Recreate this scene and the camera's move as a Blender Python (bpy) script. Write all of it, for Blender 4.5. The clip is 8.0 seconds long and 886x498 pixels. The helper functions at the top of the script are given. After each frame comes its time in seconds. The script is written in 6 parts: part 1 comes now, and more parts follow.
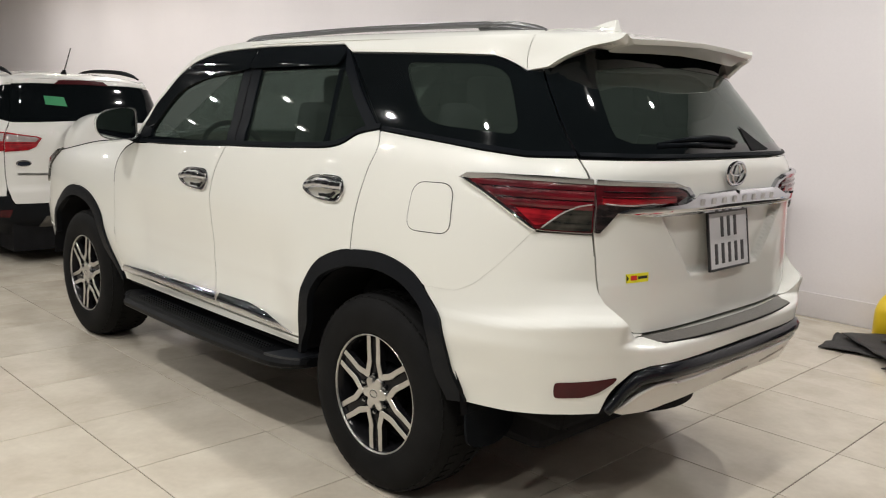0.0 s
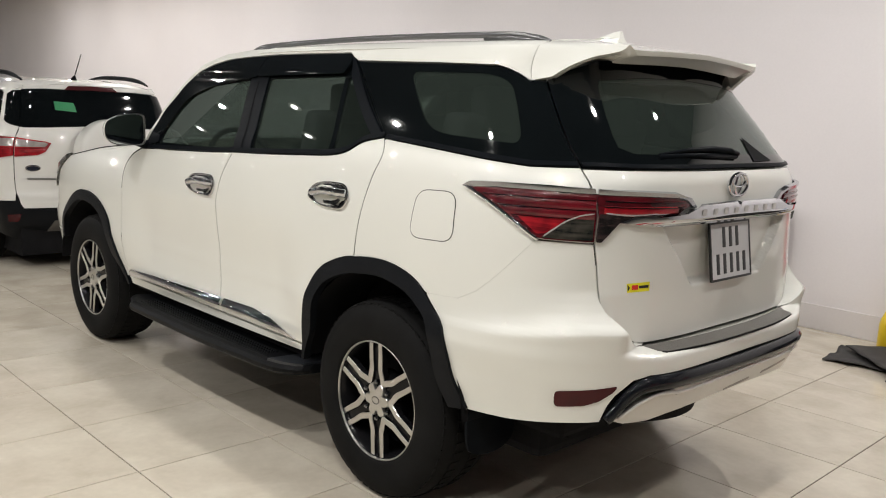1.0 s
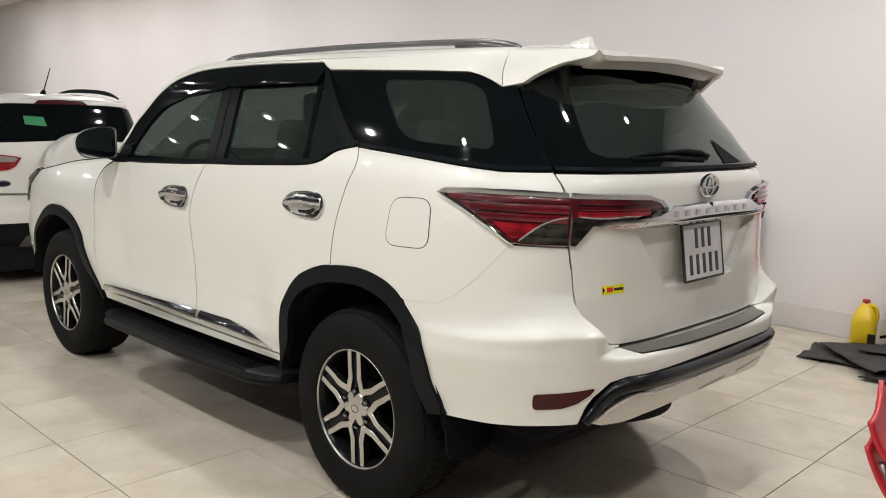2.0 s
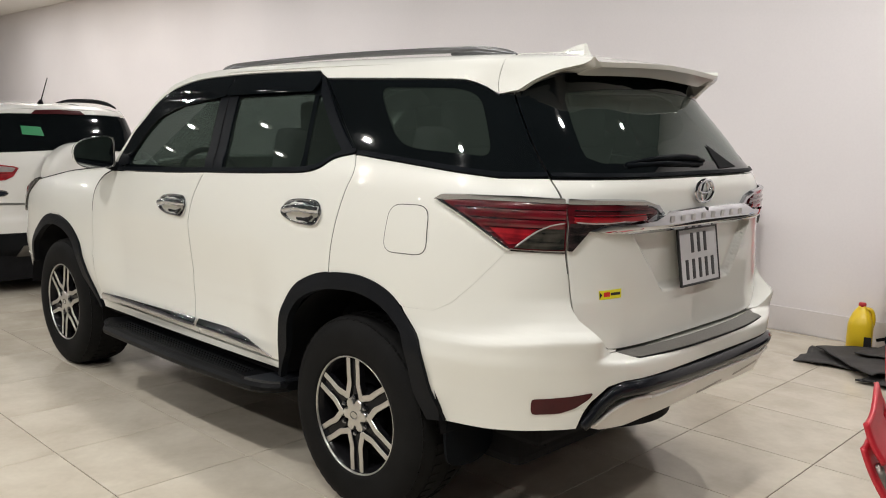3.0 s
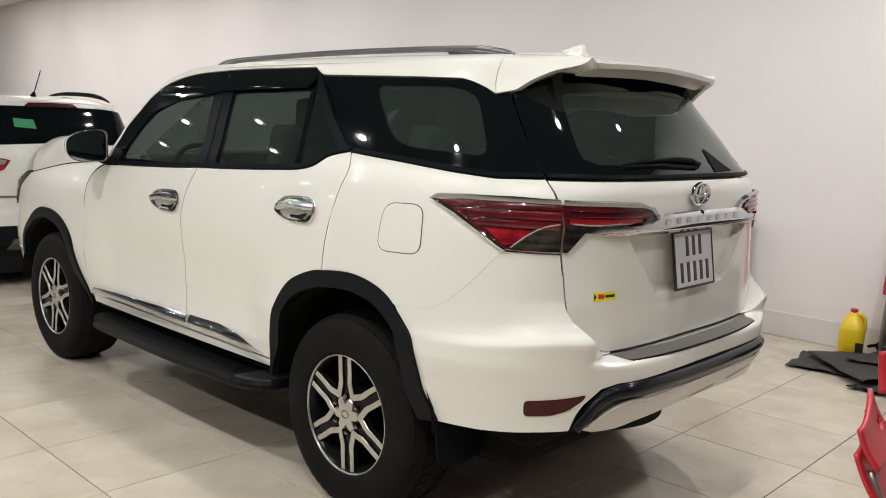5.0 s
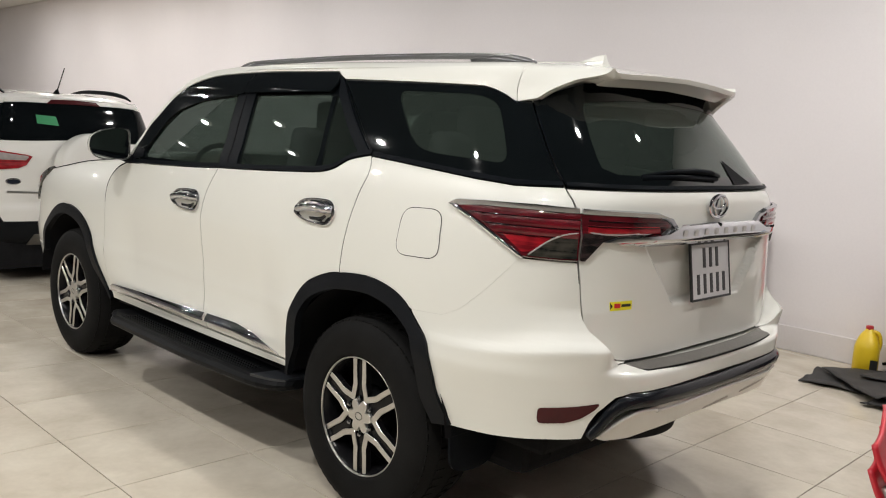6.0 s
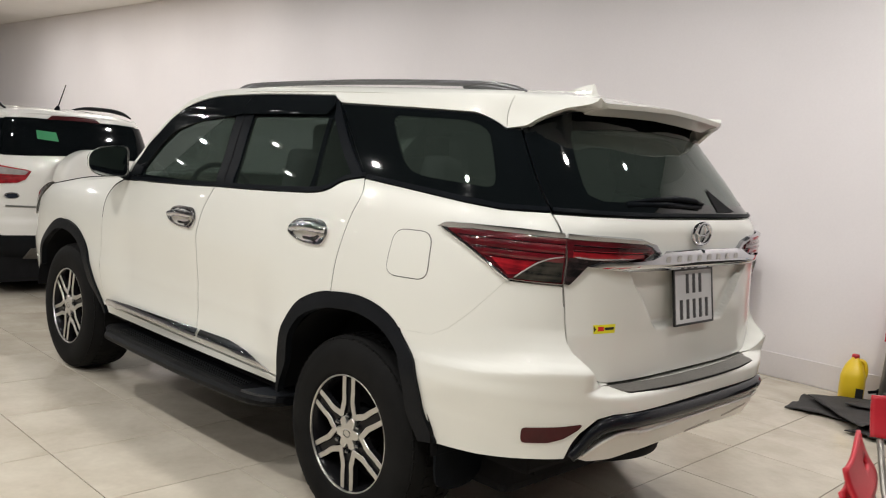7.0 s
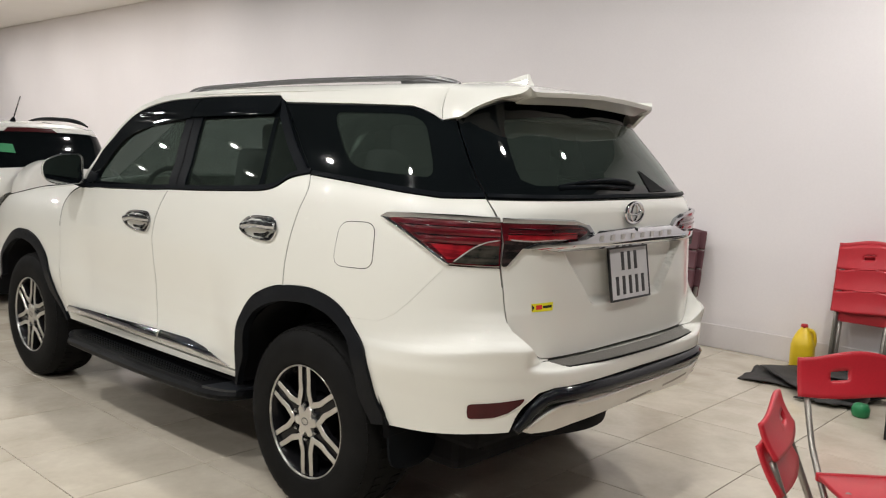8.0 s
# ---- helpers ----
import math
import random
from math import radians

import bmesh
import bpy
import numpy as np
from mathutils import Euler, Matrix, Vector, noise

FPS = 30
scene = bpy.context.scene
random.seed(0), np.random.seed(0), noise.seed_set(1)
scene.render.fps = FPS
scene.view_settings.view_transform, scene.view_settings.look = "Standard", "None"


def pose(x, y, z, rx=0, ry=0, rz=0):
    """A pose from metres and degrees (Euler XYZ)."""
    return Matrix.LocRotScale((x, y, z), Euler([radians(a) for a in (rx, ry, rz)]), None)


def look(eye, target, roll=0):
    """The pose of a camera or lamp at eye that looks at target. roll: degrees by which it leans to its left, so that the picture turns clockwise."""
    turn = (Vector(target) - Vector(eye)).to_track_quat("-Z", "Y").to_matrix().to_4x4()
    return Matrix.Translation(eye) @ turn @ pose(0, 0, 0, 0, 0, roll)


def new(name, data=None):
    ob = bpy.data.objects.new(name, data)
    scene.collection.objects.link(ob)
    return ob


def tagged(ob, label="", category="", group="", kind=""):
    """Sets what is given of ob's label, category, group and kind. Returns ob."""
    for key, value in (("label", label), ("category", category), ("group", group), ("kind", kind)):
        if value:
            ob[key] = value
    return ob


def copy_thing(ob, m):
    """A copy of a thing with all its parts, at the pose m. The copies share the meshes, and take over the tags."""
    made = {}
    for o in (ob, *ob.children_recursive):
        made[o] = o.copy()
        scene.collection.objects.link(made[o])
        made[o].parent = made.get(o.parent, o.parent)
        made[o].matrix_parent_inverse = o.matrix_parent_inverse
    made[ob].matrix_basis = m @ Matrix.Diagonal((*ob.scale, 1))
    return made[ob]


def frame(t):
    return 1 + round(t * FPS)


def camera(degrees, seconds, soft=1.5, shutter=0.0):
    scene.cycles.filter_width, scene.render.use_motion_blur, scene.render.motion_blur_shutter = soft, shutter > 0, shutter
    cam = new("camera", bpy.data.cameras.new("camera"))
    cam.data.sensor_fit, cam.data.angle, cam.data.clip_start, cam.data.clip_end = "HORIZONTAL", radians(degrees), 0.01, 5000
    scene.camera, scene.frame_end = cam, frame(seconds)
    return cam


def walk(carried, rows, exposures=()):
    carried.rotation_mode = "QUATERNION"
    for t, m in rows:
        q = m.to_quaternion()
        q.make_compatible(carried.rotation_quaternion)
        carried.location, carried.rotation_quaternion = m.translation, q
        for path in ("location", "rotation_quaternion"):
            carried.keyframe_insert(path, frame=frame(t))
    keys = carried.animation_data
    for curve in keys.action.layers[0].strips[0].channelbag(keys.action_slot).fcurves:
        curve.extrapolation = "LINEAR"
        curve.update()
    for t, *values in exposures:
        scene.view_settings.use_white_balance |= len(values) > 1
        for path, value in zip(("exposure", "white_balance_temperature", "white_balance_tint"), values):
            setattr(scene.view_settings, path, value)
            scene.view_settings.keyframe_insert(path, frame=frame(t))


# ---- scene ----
cam = camera(55.7, 8.0, soft=1.0, shutter=0.5)
PATH = [
    (0, (-2.825, -2.339, 1.486), (-1.443, -0.936, 1.142), 2.1),
    (0.5, (-2.828, -2.343, 1.489), (-1.471, -0.913, 1.153), 2.5),
    (1, (-2.829, -2.363, 1.486), (-1.456, -0.945, 1.162), 2.6),
    (1.5, (-2.827, -2.368, 1.486), (-1.423, -0.978, 1.175), 1.9),
    (3, (-2.846, -2.384, 1.487), (-1.427, -1.005, 1.198), 1.2),
    (3.5, (-2.842, -2.379, 1.486), (-1.411, -1.008, 1.217), 0.9),
    (4, (-2.841, -2.367, 1.481), (-1.41, -0.999, 1.199), 2.0),
    (5.5, (-2.839, -2.37, 1.485), (-1.408, -1.003, 1.194), 2.2),
    (6, (-2.866, -2.371, 1.481), (-1.455, -0.981, 1.206), 3.5),
    (6.5, (-2.886, -2.378, 1.481), (-1.47, -0.992, 1.213), 5.1),
    (7, (-2.899, -2.437, 1.491), (-1.479, -1.046, 1.268), 4.6),
    (7.5, (-2.888, -2.534, 1.482), (-1.399, -1.215, 1.269), 3.5),
    (8, (-2.912, -2.607, 1.488), (-1.45, -1.262, 1.256), 2.1),
]
walk(cam, [(t, look(eye, target, roll)) for t, eye, target, roll in PATH])


# ---- light: a closed showroom at night, lit by rows of ceiling downlights ----
CEIL = 3.55
WALL_X = 3.47
world = bpy.data.worlds.new("night_room")
world.use_nodes = True
world.node_tree.nodes["Background"].inputs[0].default_value = (0.75, 0.8, 0.9, 1)
world.node_tree.nodes["Background"].inputs[1].default_value = 0.02
scene.world = world
scene.view_settings.exposure = 0.1
# (x, y, watts) of the lit downlights, row by row from the wall
LIGHTS = [(1.75, -5.2, 2.5), (1.9, -2.8, 16), (2.15, -1.3, 36), (1.75, 0.9, 20), (1.75, 3.15, 19), (1.75, 5.4, 28), (1.75, 7.65, 34), (1.75, 9.9, 32), (1.75, 12.1, 32), (1.75, 14.3, 32)]
LIGHTS += [(-0.3, -5.2, 2.5), (-0.3, -2.8, 17), (-0.3, -1.3, 17), (-0.3, 0.9, 15), (-0.3, 3.15, 6), (-0.3, 7.65, 14), (-0.3, 9.9, 11), (-0.3, 12.1, 11)]
LIGHTS += [(-2.75, -5.2, 4), (-2.75, -3.0, 21), (-2.75, -1.3, 44), (-2.86, 1.03, 46), (-2.87, 3.42, 18), (-2.47, 6.36, 30), (-2.75, 9.9, 30), (-2.75, 12.1, 30)]
LIGHTS += [(-5.0, -1.3, 40), (-5.0, 0.9, 50), (-5.0, 3.15, 18), (-5.0, 5.4, 18), (-5.0, 7.65, 20), (-5.0, 9.9, 20), (-5.0, 12.1, 20)]
for lx, ly, watts in LIGHTS:
    lamp_data = bpy.data.lights.new("downlight_glow", "AREA")
    lamp_data.shape, lamp_data.size = "DISK", 0.09
    lamp_data.energy, lamp_data.color = watts, (1.0, 0.965, 0.928)
    lamp = new("downlight_glow", lamp_data)
    lamp.matrix_world = pose(lx, ly, CEIL - 0.016)


# ---- materials ----
def mat(name, color, rough=0.5, metal=0.0, coat=0.0, vary=0.0, scale=6.0, fine=0.0, fine_scale=60.0, bump=0.0, bump_scale=200.0, spec=0.5, rough_vary=0.0):
    m = bpy.data.materials.new(name)
    m.use_nodes = True
    t = m.node_tree
    b = t.nodes["Principled BSDF"]
    b.inputs["Base Color"].default_value = (*color, 1)
    b.inputs["Roughness"].default_value = rough
    b.inputs["Metallic"].default_value = metal
    b.inputs["Coat Weight"].default_value = coat
    b.inputs["Coat Roughness"].default_value = 0.012
    b.inputs["Specular IOR Level"].default_value = spec
    tc = t.nodes.new("ShaderNodeTexCoord")
    if vary or fine:
        n1 = t.nodes.new("ShaderNodeTexNoise")
        n1.inputs["Scale"].default_value, n1.inputs["Detail"].default_value = scale, 4
        n2 = t.nodes.new("ShaderNodeTexNoise")
        n2.inputs["Scale"].default_value, n2.inputs["Detail"].default_value = fine_scale, 3
        t.links.new(tc.outputs["Object"], n1.inputs["Vector"])
        t.links.new(tc.outputs["Object"], n2.inputs["Vector"])
        m1 = t.nodes.new("ShaderNodeMapRange")
        m1.inputs[1].default_value, m1.inputs[2].default_value = 0.25, 0.75
        m1.inputs[3].default_value, m1.inputs[4].default_value = 1 - vary, 1 + vary
        m2 = t.nodes.new("ShaderNodeMapRange")
        m2.inputs[1].default_value, m2.inputs[2].default_value = 0.25, 0.75
        m2.inputs[3].default_value, m2.inputs[4].default_value = 1 - fine, 1 + fine
        t.links.new(n1.outputs["Fac"], m1.inputs[0])
        t.links.new(n2.outputs["Fac"], m2.inputs[0])
        mu = t.nodes.new("ShaderNodeMath")
        mu.operation = "MULTIPLY"
        t.links.new(m1.outputs[0], mu.inputs[0])
        t.links.new(m2.outputs[0], mu.inputs[1])
        vm = t.nodes.new("ShaderNodeVectorMath")
        vm.operation = "SCALE"
        vm.inputs[0].default_value = color
        t.links.new(mu.outputs[0], vm.inputs["Scale"])
        t.links.new(vm.outputs[0], b.inputs["Base Color"])
        if rough_vary:
            m3 = t.nodes.new("ShaderNodeMapRange")
            m3.inputs[1].default_value, m3.inputs[2].default_value = 0.3, 0.7
            m3.inputs[3].default_value, m3.inputs[4].default_value = rough - rough_vary, rough + rough_vary
            t.links.new(n1.outputs["Fac"], m3.inputs[0])
            t.links.new(m3.outputs[0], b.inputs["Roughness"])
    if bump:
        nb = t.nodes.new("ShaderNodeTexNoise")
        nb.inputs["Scale"].default_value, nb.inputs["Detail"].default_value = bump_scale, 3
        t.links.new(tc.outputs["Object"], nb.inputs["Vector"])
        bp = t.nodes.new("ShaderNodeBump")
        bp.inputs["Strength"].default_value, bp.inputs["Distance"].default_value = bump, 0.002
        t.links.new(nb.outputs["Fac"], bp.inputs["Height"])
        t.links.new(bp.outputs[0], b.inputs["Normal"])
    return m


def glass(name, tint, gloss=0.04, haze=0.0):
    """Thin tinted pane: lets a tinted part of the light through, with a faint dusty haze and a mirror-like sheen by Fresnel."""
    m = bpy.data.materials.new(name)
    m.use_nodes = True
    t = m.node_tree
    t.nodes.remove(t.nodes["Principled BSDF"])
    out = t.nodes["Material Output"]
    tr = t.nodes.new("ShaderNodeBsdfTransparent")
    tr.inputs[0].default_value = (*tint, 1)
    gl = t.nodes.new("ShaderNodeBsdfGlossy")
    gl.inputs["Roughness"].default_value = gloss
    gl.inputs["Color"].default_value = (0.9, 0.95, 0.92, 1)
    fr = t.nodes.new("ShaderNodeFresnel")
    fr.inputs[0].default_value = 1.5
    mx = t.nodes.new("ShaderNodeMixShader")
    t.links.new(fr.outputs[0], mx.inputs[0])
    if haze:
        df = t.nodes.new("ShaderNodeBsdfDiffuse")
        df.inputs[0].default_value = (0.42, 0.56, 0.48, 1)
        mh = t.nodes.new("ShaderNodeMixShader")
        mh.inputs[0].default_value = haze
        t.links.new(tr.outputs[0], mh.inputs[1])
        t.links.new(df.outputs[0], mh.inputs[2])
        t.links.new(mh.outputs[0], mx.inputs[1])
    else:
        t.links.new(tr.outputs[0], mx.inputs[1])
    t.links.new(gl.outputs[0], mx.inputs[2])
    t.links.new(mx.outputs[0], out.inputs[0])
    return m


def lens(name, dark, bright, cells=9.0):
    """Moulded lamp plastic under a clear coat: long streaks along the lamp, larger darker fields and small prism cells."""
    m = mat(name, bright, 0.22, 0.0, 1.0, spec=0.2)
    t = m.node_tree
    b = t.nodes["Principled BSDF"]
    tc = t.nodes.new("ShaderNodeTexCoord")
    mp = t.nodes.new("ShaderNodeMapping")
    mp.inputs["Scale"].default_value = (5.0, 5.0, 95.0)
    t.links.new(tc.outputs["Object"], mp.inputs["Vector"])
    streak = t.nodes.new("ShaderNodeTexNoise")
    streak.inputs["Scale"].default_value, streak.inputs["Detail"].default_value = 1.0, 3
    t.links.new(mp.outputs[0], streak.inputs["Vector"])
    field = t.nodes.new("ShaderNodeTexNoise")
    field.inputs["Scale"].default_value, field.inputs["Detail"].default_value = cells, 2
    t.links.new(tc.outputs["Object"], field.inputs["Vector"])
    both_n = t.nodes.new("ShaderNodeMath")
    both_n.operation = "ADD"
    t.links.new(streak.outputs["Fac"], both_n.inputs[0])
    t.links.new(field.outputs["Fac"], both_n.inputs[1])
    mr = t.nodes.new("ShaderNodeMapRange")
    mr.inputs[1].default_value, mr.inputs[2].default_value = 0.74, 1.24
    t.links.new(both_n.outputs[0], mr.inputs[0])
    mix = t.nodes.new("ShaderNodeMix")
    mix.data_type = "RGBA"
    mix.inputs[6].default_value, mix.inputs[7].default_value = (*dark, 1), (*bright, 1)
    t.links.new(mr.outputs[0], mix.inputs[0])
    t.links.new(mix.outputs[2], b.inputs["Base Color"])
    prism = t.nodes.new("ShaderNodeTexVoronoi")
    prism.inputs["Scale"].default_value = 150
    t.links.new(tc.outputs["Object"], prism.inputs["Vector"])
    bp = t.nodes.new("ShaderNodeBump")
    bp.inputs["Strength"].default_value, bp.inputs["Distance"].default_value = 0.35, 0.002
    t.links.new(prism.outputs["Distance"], bp.inputs["Height"])
    t.links.new(bp.outputs[0], b.inputs["Normal"])
    return m


PAINT = mat("pearl_white_paint", (0.788, 0.789, 0.734), 0.40, 0.0, 1.0, vary=0.012, scale=2.5, fine=0.01, fine_scale=900)
PAINT2 = mat("cool_white_paint", (0.80, 0.79, 0.75), 0.35, 0.0, 1.0, vary=0.012, scale=2.5, fine=0.01, fine_scale=900)
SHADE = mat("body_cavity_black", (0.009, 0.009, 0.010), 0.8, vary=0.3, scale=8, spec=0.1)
PLASTIC = mat("textured_black_plastic", (0.0065, 0.0075, 0.0095), 0.45, spec=0.12, vary=0.2, scale=7, fine=0.1, fine_scale=200, bump=0.25, bump_scale=900)
GLOSSBLACK = mat("gloss_black_trim", (0.0044, 0.0058, 0.0070), 0.04, 0.0, 0.0, vary=0.2, scale=5)
CERAMIC = mat("black_glass_border", (0.0038, 0.0052, 0.0060), 0.03, 0.0, 0.0, vary=0.2, scale=5)
SATIN = mat("satin_black_trim", (0.0065, 0.0078, 0.0098), 0.33, vary=0.15, scale=6, spec=0.02)
BOARD = mat("black_board_rubber", (0.007, 0.0075, 0.0085), 0.4, vary=0.25, scale=6, fine=0.1, fine_scale=200, spec=0.07)
CAPGREY = mat("grey_board_cap", (0.026, 0.029, 0.034), 0.3, vary=0.15, scale=6)
BAND = mat("dark_satin_band", (0.009, 0.010, 0.013), 0.12, spec=0.3, vary=0.2, scale=5)
PAD = mat("grey_step_pad", (0.125, 0.118, 0.107), 0.42, 0.3, vary=0.08, scale=7, fine=0.12, fine_scale=260, bump=0.2, bump_scale=500)
RUBBER = mat("tyre_rubber", (0.0075, 0.0075, 0.0075), 0.72, spec=0.12, vary=0.25, scale=9, fine=0.15, fine_scale=150, bump=0.2, bump_scale=500)
ALLOY = mat("machined_alloy", (0.60, 0.59, 0.57), 0.3, 1.0, vary=0.06, scale=12, fine=0.05, fine_scale=300)
ALLOYDARK = mat("dark_painted_alloy", (0.008, 0.008, 0.009), 0.18, 0.0, 0.0, vary=0.2, scale=10, spec=0.14)
CHROME = mat("chrome", (0.68, 0.69, 0.72), 0.05, 1.0, vary=0.03, scale=9)
WAVYCHROME = mat("embossed_chrome", (0.58, 0.59, 0.63), 0.06, 1.0, vary=0.03, scale=9, bump=1.0, bump_scale=110)
SATINCHROME = mat("soft_chrome", (0.50, 0.51, 0.54), 0.19, 1.0, vary=0.04, scale=14)
BOWL = mat("shaded_chrome_bowl", (0.24, 0.25, 0.275), 0.10, 1.0, vary=0.05, scale=20, bump=1.0, bump_scale=60)
DARKCHROME = mat("smoked_chrome", (0.30, 0.31, 0.33), 0.12, 1.0, vary=0.05, scale=9)
RAILGREY = mat("grey_anodised_rail", (0.19, 0.19, 0.195), 0.32, 0.8, vary=0.06, scale=6)
SMOKELENS = lens("smoked_clear_lens", (0.010, 0.012, 0.011), (0.062, 0.056, 0.046), 22.0)
DARKLENS = lens("dark_lower_lens", (0.006, 0.006, 0.006), (0.045, 0.030, 0.030), 20.0)
CLEARLENS = mat("clear_lamp_lens", (0.44, 0.39, 0.38), 0.1, 0.3, 1.0, vary=0.25, scale=16)
REDLENS = lens("red_lamp_lens", (0.028, 0.003, 0.005), (0.13, 0.008, 0.014))
REDMID = lens("mid_red_lens", (0.040, 0.004, 0.006), (0.155, 0.008, 0.015), 12.0)
REDBRIGHT = lens("bright_red_lens", (0.13, 0.006, 0.010), (0.40, 0.014, 0.022), 16.0)
DARKRED = mat("dull_red_reflector", (0.060, 0.009, 0.011), 0.15, 0.0, 0.0, spec=0.25, vary=0.2, scale=14)
TINT = glass("tinted_window_glass", (0.080, 0.102, 0.094), 0.008, 0.026)
TINT2 = glass("dark_privacy_glass", (0.052, 0.066, 0.060), 0.008, 0.046)
CLEARGLASS = glass("clear_windscreen_glass", (0.72, 0.78, 0.75), 0.008)
MIRROR = mat("mirror_silver", (0.5, 0.53, 0.53), 0.02, 1.0)
SEATGREY = mat("grey_seat_cloth", (0.24, 0.24, 0.232), 0.85, vary=0.2, scale=8, fine=0.2, fine_scale=200)
DASH = mat("black_dashboard", (0.03, 0.03, 0.032), 0.6, vary=0.2, scale=8, fine=0.1, fine_scale=200)
LINER = mat("cabin_lining", (0.42, 0.42, 0.40), 0.9, vary=0.1, scale=6, fine=0.1, fine_scale=150)
YELLOW = mat("yellow_plastic", (0.80, 0.56, 0.02), 0.38, vary=0.06, scale=9, fine=0.04, fine_scale=200)
REDPLASTIC = mat("red_moulded_plastic", (0.50, 0.022, 0.035), 0.36, vary=0.08, scale=5, fine=0.05, fine_scale=160)
MAROON = mat("dusty_maroon_plastic", (0.11, 0.040, 0.050), 0.5, vary=0.12, scale=5, fine=0.06, fine_scale=120)
STEEL = mat("grey_painted_steel", (0.33, 0.31, 0.28), 0.38, 0.7, vary=0.1, scale=8, fine=0.06, fine_scale=150)
MATRUBBER = mat("grey_rubber_mat", (0.045, 0.043, 0.042), 0.75, vary=0.2, scale=10, fine=0.15, fine_scale=220, bump=0.4, bump_scale=400)
BLACKLAM = mat("black_laminate", (0.012, 0.012, 0.013), 0.35, vary=0.2, scale=6)
GREEN = mat("green_plastic", (0.02, 0.25, 0.09), 0.4, vary=0.1, scale=10)
BLUE = mat("blue_plastic", (0.05, 0.16, 0.45), 0.3, vary=0.1, scale=10)
PLATEWHITE = mat("plate_white_paint", (0.62, 0.62, 0.63), 0.4, vary=0.05, scale=20)
INK = mat("black_ink", (0.015, 0.015, 0.016), 0.4)
STICKYELLOW = mat("sticker_yellow", (0.82, 0.76, 0.03), 0.3, vary=0.05, scale=30)
STICKRED = mat("sticker_red", (0.65, 0.03, 0.03), 0.3)


def glow(name, strength):
    m = bpy.data.materials.new(name)
    m.use_nodes = True
    b = m.node_tree.nodes["Principled BSDF"]
    b.inputs["Emission Color"].default_value = (1.0, 0.975, 0.95, 1)
    b.inputs["Emission Strength"].default_value = strength
    return m


LAMPGLOW = glow("lamp_glow", 40.0)
LAMPFAR = glow("far_lamp_glow", 90.0)
WALLPAINT = mat("pinkish_white_wall_paint", (0.828, 0.794, 0.809), 0.62, vary=0.025, scale=0.9, fine=0.012, fine_scale=60, bump=0.12, bump_scale=180)
# ceiling out of view: unlit look put into its colour, for dark reflections
DARKCEIL = mat("darkened_unseen_ceiling", (0.018, 0.023, 0.028), 0.8, vary=0.15, scale=1.5, fine=0.1, fine_scale=40)
CEILPAINT = mat("white_ceiling_paint", (0.80, 0.78, 0.76), 0.75, vary=0.02, scale=1.2, fine=0.01, fine_scale=80, bump=0.05)
SKIRT = mat("skirting_tile", (0.755, 0.722, 0.728), 0.35, vary=0.03, scale=1.5, fine=0.015, fine_scale=50)
# near-black for the unseen walls, so that glass and paint reflect darkness
NIGHT = mat("darkened_unseen_wall", (0.030, 0.036, 0.042), 0.5, vary=0.1, scale=0.6)
GROUT = mat("tile_grout", (0.050, 0.043, 0.035), 0.85, vary=0.55, scale=2.2, fine=0.2, fine_scale=120)


